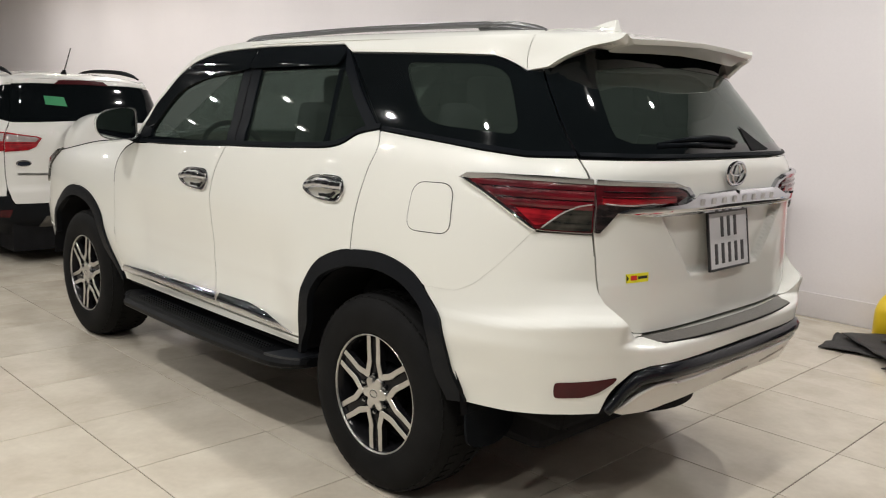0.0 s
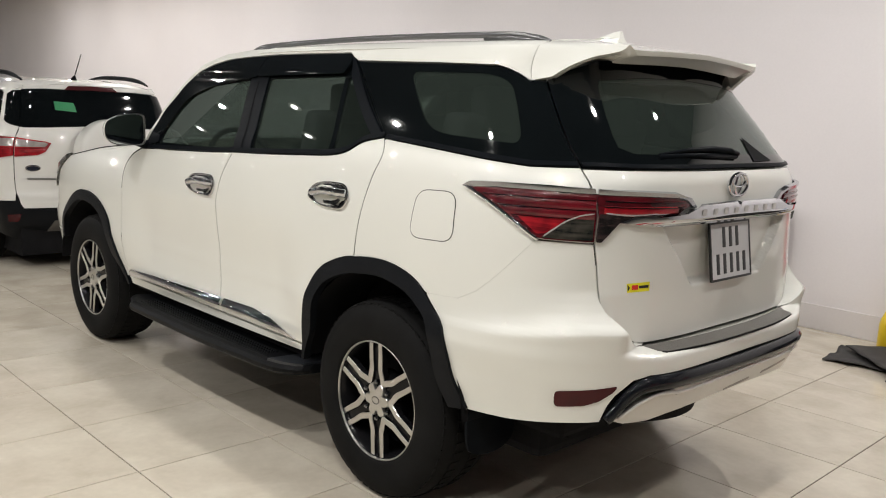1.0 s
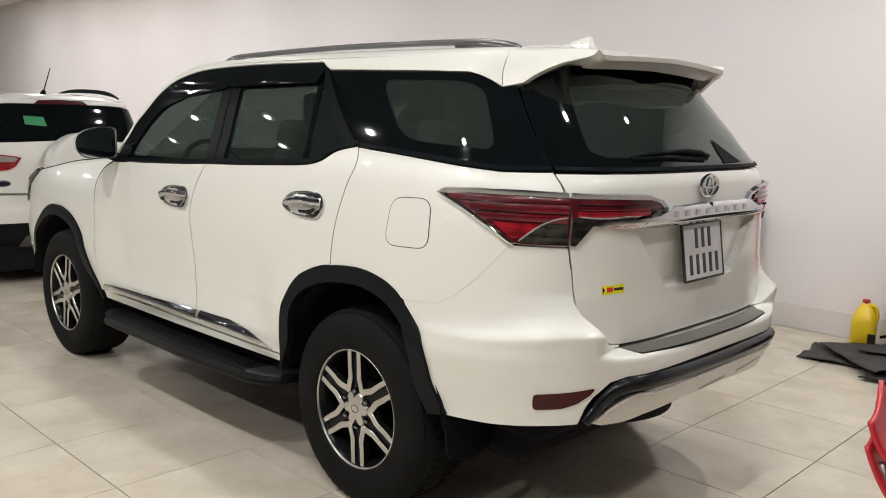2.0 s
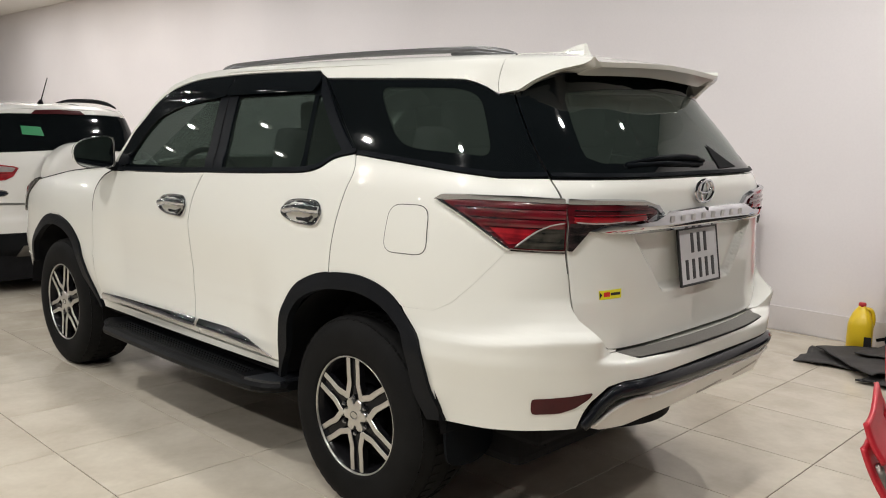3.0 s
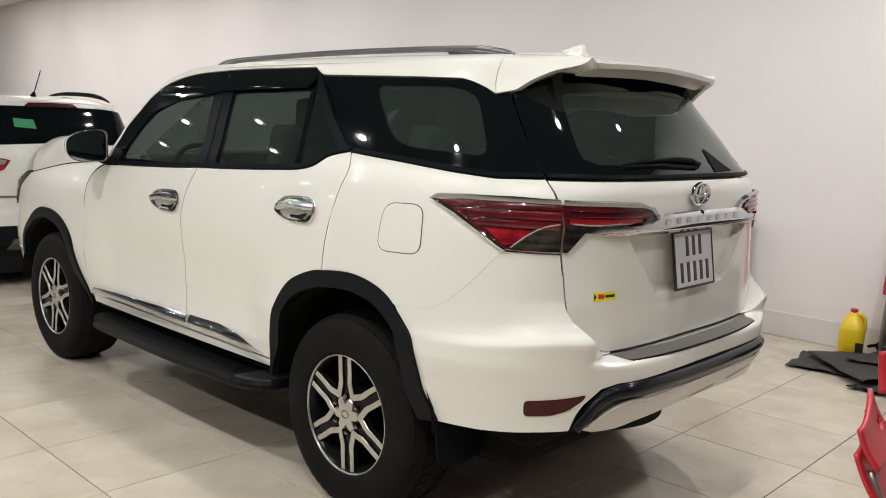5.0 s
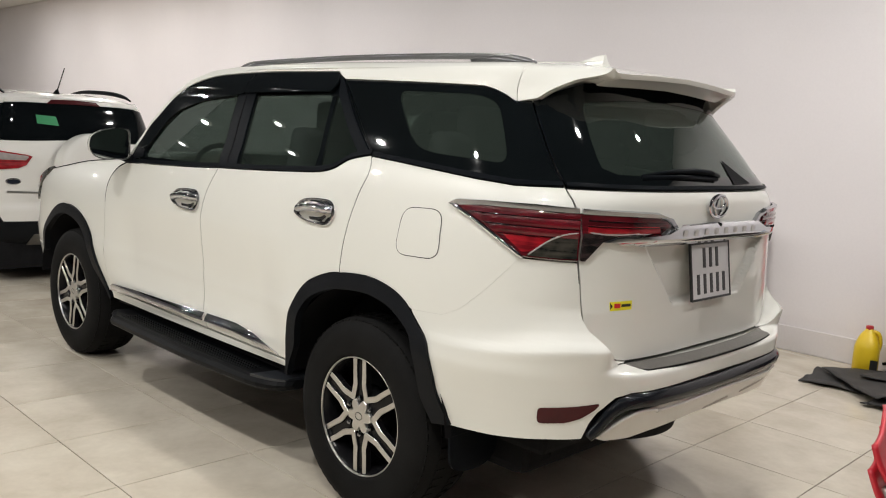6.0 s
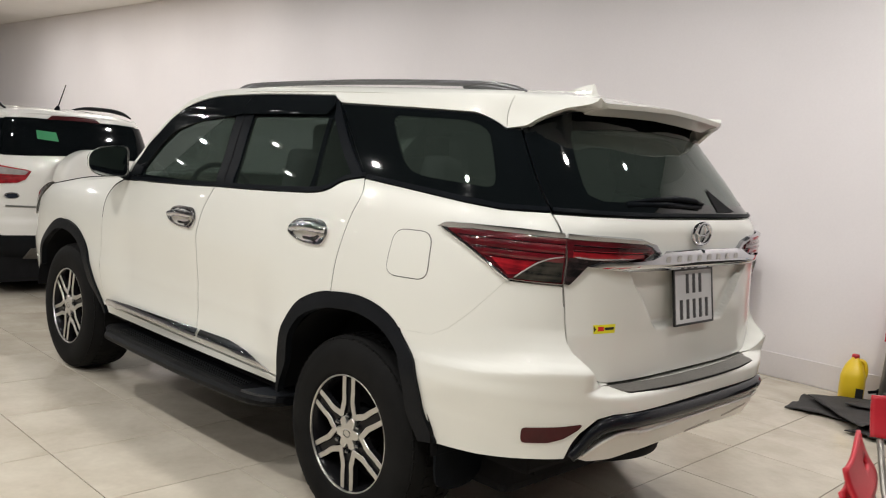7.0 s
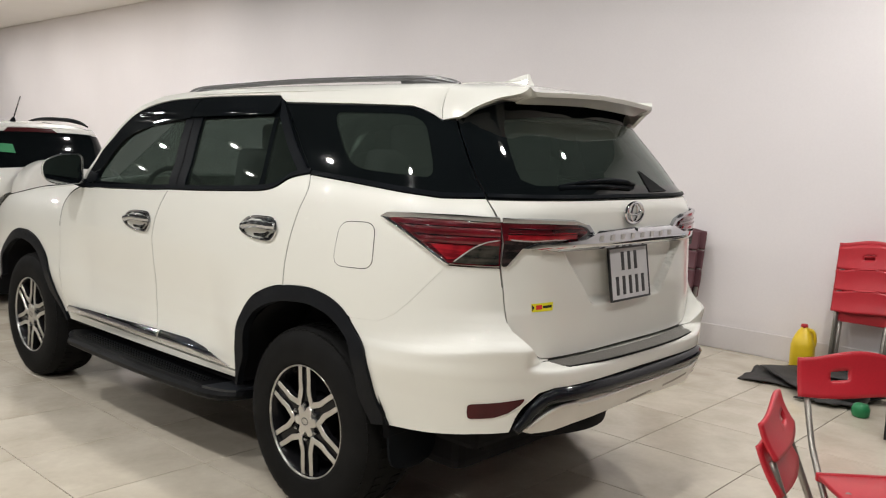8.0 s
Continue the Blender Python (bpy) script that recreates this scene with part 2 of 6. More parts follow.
def tile_material():
    m = bpy.data.materials.new("polished_beige_tile")
    m.use_nodes = True
    t = m.node_tree
    b = t.nodes["Principled BSDF"]
    tc = t.nodes.new("ShaderNodeTexCoord")
    info = t.nodes.new("ShaderNodeObjectInfo")
    geo = t.nodes.new("ShaderNodeNewGeometry")
    add0 = t.nodes.new("ShaderNodeMath")
    add0.operation = "ADD"
    t.links.new(info.outputs["Random"], add0.inputs[0])
    t.links.new(geo.outputs["Random Per Island"], add0.inputs[1])
    sc = t.nodes.new("ShaderNodeMath")
    sc.operation = "MULTIPLY"
    sc.inputs[1].default_value = 37.0
    t.links.new(add0.outputs[0], sc.inputs[0])
    off = t.nodes.new("ShaderNodeVectorMath")
    off.operation = "ADD"
    t.links.new(tc.outputs["Object"], off.inputs[0])
    t.links.new(sc.outputs[0], off.inputs[1])
    n1 = t.nodes.new("ShaderNodeTexNoise")
    n1.inputs["Scale"].default_value, n1.inputs["Detail"].default_value, n1.inputs["Distortion"].default_value = 3.6, 6, 0.35
    n2 = t.nodes.new("ShaderNodeTexNoise")
    n2.inputs["Scale"].default_value, n2.inputs["Detail"].default_value = 34, 4
    t.links.new(off.outputs[0], n1.inputs["Vector"])
    t.links.new(off.outputs[0], n2.inputs["Vector"])
    r1 = t.nodes.new("ShaderNodeValToRGB")
    r1.color_ramp.elements[0].position, r1.color_ramp.elements[0].color = 0.3, (0.508, 0.453, 0.366, 1)
    r1.color_ramp.elements[1].position, r1.color_ramp.elements[1].color = 0.68, (0.638, 0.588, 0.492, 1)
    t.links.new(n1.outputs["Fac"], r1.inputs[0])
    mr = t.nodes.new("ShaderNodeMapRange")
    mr.inputs[3].default_value, mr.inputs[4].default_value = 0.93, 1.06
    t.links.new(n2.outputs["Fac"], mr.inputs[0])
    vm = t.nodes.new("ShaderNodeVectorMath")
    vm.operation = "SCALE"
    t.links.new(r1.outputs[0], vm.inputs[0])
    t.links.new(mr.outputs[0], vm.inputs["Scale"])
    t.links.new(vm.outputs[0], b.inputs["Base Color"])
    rr = t.nodes.new("ShaderNodeMapRange")
    rr.inputs[3].default_value, rr.inputs[4].default_value = 0.09, 0.22
    t.links.new(n1.outputs["Fac"], rr.inputs[0])
    t.links.new(rr.outputs[0], b.inputs["Roughness"])
    b.inputs["Specular IOR Level"].default_value = 0.26
    return m


TILE = tile_material()


# ---- mesh helpers ----
def part(name, bm, material, parent=None, label="", smooth=True):
    """Links a bmesh as one mesh object under a thing or a part."""
    me = bpy.data.meshes.new(name)
    bm.to_mesh(me)
    bm.free()
    for p in me.polygons:
        p.use_smooth = smooth
    me.materials.append(material)
    ob = new(name, me)
    if parent is not None:
        ob.parent = parent
    if label:
        tagged(ob, label)
    return ob


def thing(name, label, category, m=None, group="", kind=""):
    ob = new(name)
    ob.empty_display_size = 0.1
    if m is not None:
        ob.matrix_world = m
    return tagged(ob, label, category, group, kind)


def box(bm, x0, x1, y0, y1, z0, z1, m=None, bevel=0.0):
    g = bmesh.ops.create_cube(bm, size=1.0)
    for v in g["verts"]:
        v.co = Vector((x0 + (v.co.x + 0.5) * (x1 - x0), y0 + (v.co.y + 0.5) * (y1 - y0), z0 + (v.co.z + 0.5) * (z1 - z0)))
    vs = g["verts"]
    if bevel:
        es = list({e for v in vs for e in v.link_edges})
        r = bmesh.ops.bevel(bm, geom=es, offset=bevel, segments=2, affect="EDGES", profile=0.6)
        vs = list({v for f in r["faces"] for v in f.verts} | {v for v in vs if v.is_valid})
    if m is not None:
        bmesh.ops.transform(bm, matrix=m, verts=vs)
    return bm


def boxed(x0, x1, y0, y1, z0, z1, m=None, bevel=0.0):
    return box(bmesh.new(), x0, x1, y0, y1, z0, z1, m, bevel)


def tube(points, r, seg=10, flat=1.0, closed=False):
    """A round bar along points; flat squeezes it along its second side."""
    bm = bmesh.new()
    pts = [Vector(p) for p in points]
    n = len(pts)
    rings = []
    up = Vector((0.13, 0.21, 0.97)).normalized()
    for i, p in enumerate(pts):
        a = pts[(i - 1) % n] if closed or i > 0 else pts[i]
        b = pts[(i + 1) % n] if closed or i < n - 1 else pts[i]
        d = (b - a).normalized()
        s = d.cross(up).normalized()
        w = s.cross(d).normalized()
        rad = r[i] if isinstance(r, (list, tuple)) else r
        rings.append([bm.verts.new(p + s * math.cos(2 * math.pi * k / seg) * rad + w * math.sin(2 * math.pi * k / seg) * rad * flat) for k in range(seg)])
    for i in range(n if closed else n - 1):
        a, b = rings[i], rings[(i + 1) % n]
        for k in range(seg):
            bm.faces.new((a[k], a[(k + 1) % seg], b[(k + 1) % seg], b[k]))
    if not closed:
        bm.faces.new(rings[0][::-1])
        bm.faces.new(rings[-1])
    bmesh.ops.recalc_face_normals(bm, faces=bm.faces)
    return bm


def lathe(profile, seg=48, axis="x"):
    """Turns (along, radius) pairs about an axis through the origin."""
    bm = bmesh.new()
    rings = []
    for a, r in profile:
        ring = []
        for k in range(seg):
            c, s = math.cos(2 * math.pi * k / seg), math.sin(2 * math.pi * k / seg)
            ring.append(bm.verts.new((a, r * c, r * s) if axis == "x" else (r * c, r * s, a)))
        rings.append(ring)
    for i in range(len(rings) - 1):
        for k in range(seg):
            bm.faces.new((rings[i][k], rings[i][(k + 1) % seg], rings[i + 1][(k + 1) % seg], rings[i + 1][k]))
    bmesh.ops.recalc_face_normals(bm, faces=bm.faces)
    return bm


def disc(r, z, n):
    """A flat round face that looks down."""
    bm = bmesh.new()
    bm.faces.new([bm.verts.new((r * math.cos(2 * math.pi * k / n), -r * math.sin(2 * math.pi * k / n), z)) for k in range(n)])
    return bm


def rounded(pts, r=0.02, seg=4):
    """A closed outline with its corners rounded by about r."""
    out = []
    n = len(pts)
    for i in range(n):
        p, a, b = (Vector(pts[k % n]) for k in (i, i - 1, i + 1))
        da, db = a - p, b - p
        ra, rb = min(r, da.length * 0.48), min(r, db.length * 0.48)
        s, e = p + da.normalized() * ra, p + db.normalized() * rb
        for k in range(seg + 1):
            t = k / seg
            out.append((1 - t) ** 2 * s + 2 * t * (1 - t) * p + t * t * e)
    return [(v.x, v.y) for v in out]


def flowing(pts, seg=5):
    """A smooth open line through points."""
    out = []
    n = len(pts)
    for i in range(n - 1):
        p0, p1, p2, p3 = (Vector(pts[min(max(k, 0), n - 1)]) for k in (i - 1, i, i + 1, i + 2))
        for k in range(seg):
            t = k / seg
            out.append(0.5 * ((2 * p1) + (p2 - p0) * t + (2 * p0 - 5 * p1 + 4 * p2 - p3) * t * t + (3 * p1 - p0 - 3 * p2 + p3) * t ** 3))
    out.append(Vector(pts[-1]))
    return [tuple(v) for v in out]


def dense(poly, step):
    out = []
    n = len(poly)
    for i in range(n):
        a, b = Vector(poly[i]), Vector(poly[(i + 1) % n])
        k = max(1, int((b - a).length / step + 0.5))
        out += [tuple(a.lerp(b, j / k)) for j in range(k)]
    clean = [out[0]]
    for p in out[1:]:
        if (Vector(p) - Vector(clean[-1])).length > 0.0006:
            clean.append(p)
    return clean


def area(poly):
    return 0.5 * sum(poly[i - 1][0] * poly[i][1] - poly[i][0] * poly[i - 1][1] for i in range(len(poly)))


def shrunk(poly, d):
    """The outline drawn in by d."""
    sg = 1 if area(poly) > 0 else -1
    out = []
    n = len(poly)
    for i in range(n):
        a, p, b = (Vector(poly[k % n]) for k in (i - 1, i, i + 1))
        e1, e2 = (p - a), (b - p)
        if e1.length < 1e-7 or e2.length < 1e-7:
            out.append(tuple(p))
            continue
        n1, n2 = Vector((-e1.y, e1.x)).normalized(), Vector((-e2.y, e2.x)).normalized()
        m = n1 + n2
        m = m.normalized() if m.length > 1e-4 else n1
        out.append(tuple(p + m * d * sg / max(0.5, m.dot(n1))))
    return out


def inside(poly, xs, ys):
    r = np.zeros(xs.shape, bool)
    n = len(poly)
    for i in range(n):
        x0, y0 = poly[i - 1]
        x1, y1 = poly[i]
        if y0 == y1:
            continue
        c = ((y0 > ys) != (y1 > ys)) & (xs < (x1 - x0) * (ys - y0) / (y1 - y0) + x0)
        r ^= c
    return r


from mathutils.geometry import delaunay_2d_cdt


def panel(name, poly, fn, material, parent, label="", step=0.04, gap=0.0019, thick=0.014, holes=(), off=0.0):
    """A curved sheet: the outline poly in the two coordinates of the surface fn, laid on it, with a turned-in edge (thick: its depth, or a function of the second coordinate)."""
    poly = dense(shrunk(poly, gap) if gap else poly, step)
    holes = [dense(h, step) for h in holes]
    loops = [poly] + holes
    px, py = np.array(poly).T
    gx, gy = np.meshgrid(np.arange(px.min(), px.max(), step), np.arange(py.min(), py.max(), step))
    gx, gy = gx.ravel(), gy.ravel()
    ok = inside(poly, gx, gy)
    for h in holes:
        ok &= ~inside(h, gx, gy)
    edge = np.array([p for l in loops for p in l])
    if len(gx):
        d = np.min((gx[:, None] - edge[None, :, 0]) ** 2 + (gy[:, None] - edge[None, :, 1]) ** 2, axis=1)
        ok &= d > (0.55 * step) ** 2
    pts = [Vector(p) for p in edge] + [Vector((a, b)) for a, b in zip(gx[ok], gy[ok])]
    edges, k = [], 0
    for l in loops:
        edges += [(k + i, k + (i + 1) % len(l)) for i in range(len(l))]
        k += len(l)
    vs, es, fs, *_ = delaunay_2d_cdt(pts, edges, [], 0, 1e-6)
    cx = np.array([sum(vs[i].x for i in f) / 3 for f in fs])
    cy = np.array([sum(vs[i].y for i in f) / 3 for f in fs])
    keep = inside(poly, cx, cy)
    for h in holes:
        keep &= ~inside(h, cx, cy)
    fs = [f for f, q in zip(fs, keep) if q]

    def place(a, b):
        e = 0.004
        p = Vector(fn(a, b))
        nn = (Vector(fn(a + e, b)) - Vector(fn(a - e, b))).cross(Vector(fn(a, b + e)) - Vector(fn(a, b - e)))
        return p, nn.normalized()

    used = sorted({i for f in fs for i in f})
    idx, co, no, second = {}, [], [], []
    for i in used:
        p, nn = place(vs[i].x, vs[i].y)
        idx[i] = len(co)
        co.append(p + nn * off)
        no.append(nn)
        second.append(vs[i].y)
    faces = []
    count = {}
    for f in fs:
        a, b, c = (idx[i] for i in f)
        if (co[b] - co[a]).cross(co[c] - co[a]).dot(no[a]) < 0:
            b, c = c, b
        faces.append((a, b, c))
        for q in ((a, b), (b, c), (c, a)):
            count[q] = count.get(q, 0) + 1
    rim = [q for q in count if (q[1], q[0]) not in count]
    n_front = len(co)
    top, low = {}, {}
    if thick:
        for a, b in rim:
            for i in (a, b):
                if i not in top:
                    top[i] = len(co)
                    co.append(co[i].copy())
                    no.append(Vector((0, 0, 0)))
                    low[i] = len(co)
                    co.append(co[i] - no[i] * (thick(second[i]) if callable(thick) else thick))
                    no.append(Vector((0, 0, 0)))
            faces.append((top[b], top[a], low[a], low[b]))
    me = bpy.data.meshes.new(name)
    me.from_pydata([tuple(c) for c in co], [], faces)
    for p in me.polygons:
        p.use_smooth = True
    me.update()
    me.normals_split_custom_set_from_vertices([tuple(v) for v in no])
    me.materials.append(material)
    ob = new(name, me)
    ob.parent = parent
    if label:
        tagged(ob, label)
    return ob


def steady_curve(tab):
    """A smooth monotone curve through a short table."""
    xs, ys = [a for a, b in tab], [b for a, b in tab]
    n = len(xs)
    m = [0.0] * n
    for i in range(n):
        if i == 0:
            m[i] = (ys[1] - ys[0]) / (xs[1] - xs[0])
        elif i == n - 1:
            m[i] = (ys[-1] - ys[-2]) / (xs[-1] - xs[-2])
        else:
            a, b = (ys[i] - ys[i - 1]) / (xs[i] - xs[i - 1]), (ys[i + 1] - ys[i]) / (xs[i + 1] - xs[i])
            m[i] = 0 if a * b <= 0 else 2 * a * b / (a + b)

    def f(x):
        if x <= xs[0]:
            return ys[0] + m[0] * (x - xs[0])
        if x >= xs[-1]:
            return ys[-1] + m[-1] * (x - xs[-1])
        i = max(k for k in range(n - 1) if xs[k] <= x)
        h = xs[i + 1] - xs[i]
        t = (x - xs[i]) / h
        return (2 * t ** 3 - 3 * t * t + 1) * ys[i] + (t ** 3 - 2 * t * t + t) * h * m[i] + (3 * t * t - 2 * t ** 3) * ys[i + 1] + (t ** 3 - t * t) * h * m[i + 1]

    return f


def step01(a, b, x):
    t = min(1, max(0, (x - a) / (b - a)))
    return t * t * (3 - 2 * t)


def mirrored(poly):
    return [(4 - a, b) for a, b in reversed(poly)]


# ---- the room ----
ROOM_X0, ROOM_Y0, ROOM_Y1 = -26.0, -9.0, 24.0


def slab(name, x0, x1, y0, y1, z0, z1, material, label, category):
    return tagged(part(name, boxed(x0, x1, y0, y1, z0, z1), material, None, "", False), label, category, "", "structure")


slab("wall_east", WALL_X, WALL_X + 0.2, ROOM_Y0 - 0.2, ROOM_Y1 + 0.2, -0.1, CEIL, WALLPAINT, "plain pinkish-white painted showroom wall beside the cars", "wall")
slab("wall_west", ROOM_X0 - 0.2, ROOM_X0, ROOM_Y0 - 0.2, ROOM_Y1 + 0.2, -0.1, CEIL, NIGHT, "unseen far wall, coloured near-black to keep reflections dark", "wall")
slab("wall_north", ROOM_X0, WALL_X, ROOM_Y1, ROOM_Y1 + 0.2, -0.1, CEIL, WALLPAINT, "plain white painted end wall of the showroom", "wall")
slab("wall_south", ROOM_X0, WALL_X, ROOM_Y0 - 0.2, ROOM_Y0, -0.1, CEIL, NIGHT, "unseen end wall behind the viewer, coloured near-black for dark reflections", "wall")
# ceiling_2 and ceiling_3 are darkened stand-ins; only the white strip's height is known
slab("ceiling_2", ROOM_X0 - 0.2, 1.2, ROOM_Y0 - 0.2, ROOM_Y1 + 0.2, CEIL + 0.003, CEIL + 0.15, DARKCEIL, "ceiling over the showroom floor, out of view, darkened to keep reflections dark", "ceiling")
slab("ceiling", 1.2, WALL_X + 0.2, 7.2, ROOM_Y1 + 0.2, CEIL + 0.003, CEIL + 0.15, CEILPAINT, "flat white painted ceiling with recessed downlights", "ceiling")
slab("ceiling_3", 1.2, WALL_X + 0.2, ROOM_Y0 - 0.2, 7.2, CEIL + 0.003, CEIL + 0.15, DARKCEIL, "ceiling near the viewer, out of view, darkened to keep reflections dark", "ceiling")
baseboard = tagged(part("baseboard", boxed(WALL_X - 0.014, WALL_X - 0.002, ROOM_Y0 + 0.02, ROOM_Y1 - 0.02, 0.0, 0.185, None, 0.003), SKIRT, None, "", False), "pale tile skirting along the foot of the wall", "skirting", "", "structure")

# downlights: a white ring with a glowing lens
def downlight(lx, ly, lens, radius=0.049):
    d = thing("downlight", "round recessed white ceiling downlight, lit", "lamp", pose(lx, ly, CEIL), "ceiling downlights")
    part("ring", lathe([(0.003, 0.048), (-0.006, 0.05), (-0.008, 0.072), (-0.004, 0.094), (0.003, 0.096)], 24, "z"), CEILPAINT, d)
    part("lens", disc(radius, -0.010, 16), lens, d, "glowing frosted lens")
    return d


near_light, far_light = None, None
for lx, ly, watts in LIGHTS:
    if near_light is None:
        near_light = downlight(lx, ly, LAMPGLOW)
    else:
        copy_thing(near_light, pose(lx, ly, CEIL))
for lx, ly in ((-2.46, 4.69), (-3.14, 5.05), (-3.13, 7.8)):
    copy_thing(near_light, pose(lx, ly, CEIL))
far_spots = [(lx, -1.3 + 2.2 * k) for lx in (-7.65, -10.1, -12.55, -15.0, -17.45, -19.9, -22.35) for k in range(11)]
far_spots += [(lx, ly) for lx in (1.75, -0.3, -2.75, -5.0) for ly in (16.5, 18.7, 20.9)]
for lx, ly in far_spots:
    if far_light is None:
        far_light = downlight(lx, ly, LAMPFAR, 0.06)
    else:
        copy_thing(far_light, pose(lx, ly, CEIL))

# ---- the white car: its outer surface ----
# along: below 0 metres ahead of Y0; 0 to 1 down the side; 1 to 2 round the rear to the middle; 2 to 4 the other side
Y0 = 0.30
W_Z = steady_curve([(.28, .80), (.42, .86), (.52, .875), (.62, .895), (.72, .905), (.78, .897), (.95, .891), (1.1, .878), (1.22, .858), (1.30, .838), (1.37, .80), (1.45, .765), (1.6, .695), (1.7, .64), (1.76, .58)])
R_Z = steady_curve([(.30, .86), (.42, .95), (.5, .985), (.58, 1.005), (.66, 1.015), (.70, 1.018), (.728, 1.017), (.742, 1.010), (.750, .985), (.756, .95), (.762, .92), (.85, .92), (.95, .93), (1.1, .93), (1.2, .935), (1.28, .935), (1.34, .915), (1.37, .89), (1.45, .83), (1.6, .70), (1.66, .655), (1.7, .64), (1.76, .63)])
R_CORNER = steady_curve([(.30, .86), (.42, .95), (.5, .985), (.58, .985), (.66, .999), (.74, 1.013), (.775, 1.019), (.790, 1.010), (.81, .986), (.84, .960), (.88, .945), (.95, .932), (1.1, .93), (1.2, .935)])
SWELL = steady_curve([(.5, 0), (.62, .002), (.74, .022), (.775, .026), (.790, .021), (.81, .011), (.84, .005), (.88, .002), (.95, 0.0), (1.0, 0.0)])
N_Z = steady_curve([(.3, 4.5), (1.2, 4.5), (1.4, 4.0), (1.6, 4.0), (1.7, 5.2), (1.76, 5.6)])
TAPER = steady_curve([(.3, 1.0), (1.0, 1.005), (1.6, 1.0), (2.3, .99), (2.8, .988), (3.1, .972), (3.3, .945), (3.5, .88), (3.7, .70)])
TUCK = steady_curve([(.44, 0), (.50, .002), (.53, .003), (.57, .008), (.62, .026), (.70, .040), (.79, .031), (.87, .020), (.947, .010), (1.03, 0), (1.2, 0)])
CREASE_RISE = 0.046


def skin(a, z):
    sg = -1
    if a > 2:
        a, sg = 4 - a, 1
    w = W_Z(z)
    if a <= 0:
        y = Y0 - a
        w -= TUCK(z) * step01(-.12, -.40, a) * step01(-1.92, -1.60, a) if .45 < z < 1.1 else 0
        return (sg * w * TAPER(y), y, z)
    n = N_Z(z)
    p, q = (a, 1.0) if a <= 1 else (1.0, 2 - a)
    r = (p ** n + q ** n) ** (-1 / n)
    back = R_Z(z)
    if z < 1.2:
        c = step01(1.50, 1.22, a)
        low = z - CREASE_RISE * step01(.55, 1.15, a) * step01(.62, .72, z) * step01(.98, .88, z)
        back += (R_CORNER(low) - back) * c
        if .5 < z < .98:
            w += SWELL(low) * step01(.35, .75, a)
    return (sg * w * q * r, Y0 - (Y0 + back) * p * r, z)


def gate_skin(a, z):
    """The tailgate: the same surface with a pressed-in field round the plate."""
    x, y, _ = skin(a, max(z, 0.94))
    reach = 0.245 + 0.90 * max(0.0, z - 0.942)
    deep = step01(reach + 0.013, reach - 0.013, abs(x)) * step01(0.932, 0.957, z) * step01(1.20, 1.16, z)
    return (x, y + 0.030 * deep, z)


def fender_skin(a, z):
    x, y, _ = skin(a, min(z, 0.97))
    sg = -1 if x < 0 else 1
    k = max(0.0, z - 0.95) / 0.20
    return (x - sg * 0.075 * k * k, y, z)


car = thing("parked_car", "pearl-white seven-seat SUV parked on the tiled floor", "car", pose(0, 0, 0))

BELT = [(.188, 1.379), (.092, 1.356), (.034, 1.316), (-.038, 1.297), (-.2, 1.285), (-.53, 1.268), (-.79, 1.258)]
BELT_F = [(-.79, 1.258), (-1.014, 1.245), (-1.517, 1.225), (-1.74, 1.218)]
LINE_R = [(.188, 1.379), (.207, 1.313), (.186, 1.239), (.166, 1.143), (.15, 1.034), (.145, .925)]
LINE_B = [(-.79, 1.258), (-.849, 1.157), (-.88, 1.05), (-.882, .947), (-.877, .79), (-.872, .70), (-.855, .60), (-.822, .50)]
LINE_F = [(-1.74, 1.218), (-1.86, 1.17), (-1.945, 1.07), (-1.949, .895), (-1.927, .644), (-1.90, .50)]
ARCH_R = [(.615, .49), (.572, .586), (.533, .737), (.476, .851), (.406, .912), (.292, .941), (.159, .931), (.059, .903), (-.037, .843), (-.097, .755), (-.132, .63), (-.162, .497), (-.168, .44)]
ARCH_F = [(-1.90, .44), (-1.955, .52), (-2.02, .62), (-2.12, .78), (-2.275, .885), (-2.47, .921), (-2.65, .892), (-2.83, .785), (-2.905, .66), (-2.93, .60)]
sm_belt, sm_beltf, sm_r, sm_b, sm_f = flowing(BELT), flowing(BELT_F), flowing(LINE_R), flowing(LINE_B), flowing(LINE_F)
arch_r, arch_f = flowing(ARCH_R), flowing(ARCH_F)
arch_door = [p for p in arch_r if p[0] < 0.145]
arch_quarter = [p for p in arch_r if .145 <= p[0] and p[1] > .86]
arch_bumper = [p for p in arch_r if p[1] <= .86 and p[0] > .3]

rear_door_poly = sm_belt + sm_b[1:] + [(-.168, .50)] + list(reversed([p for p in arch_door if p[1] > .5])) + list(reversed(sm_r))[:-1]
front_door_poly = sm_beltf + sm_f[1:] + list(reversed(sm_b))[:-1]
rocker_poly = [(-1.90, .495), (-.165, .495), (-.168, .466), (-1.2, .455), (-1.88, .449)]
bumper_line = [(.472, .864), (.60, .872), (.667, .905), (.74, .965), (.883, 1.098)]
quarter_poly = ([(.197, 1.374), (.407, 1.356), (.643, 1.334), (.803, 1.324), (1.036, 1.329), (1.072, 1.292), (1.11, 1.25), (1.135, 1.18), (1.146, 1.098), (.883, 1.101)]
                + list(reversed(bumper_line))[1:] + arch_quarter + list(reversed(sm_r))[:-1])
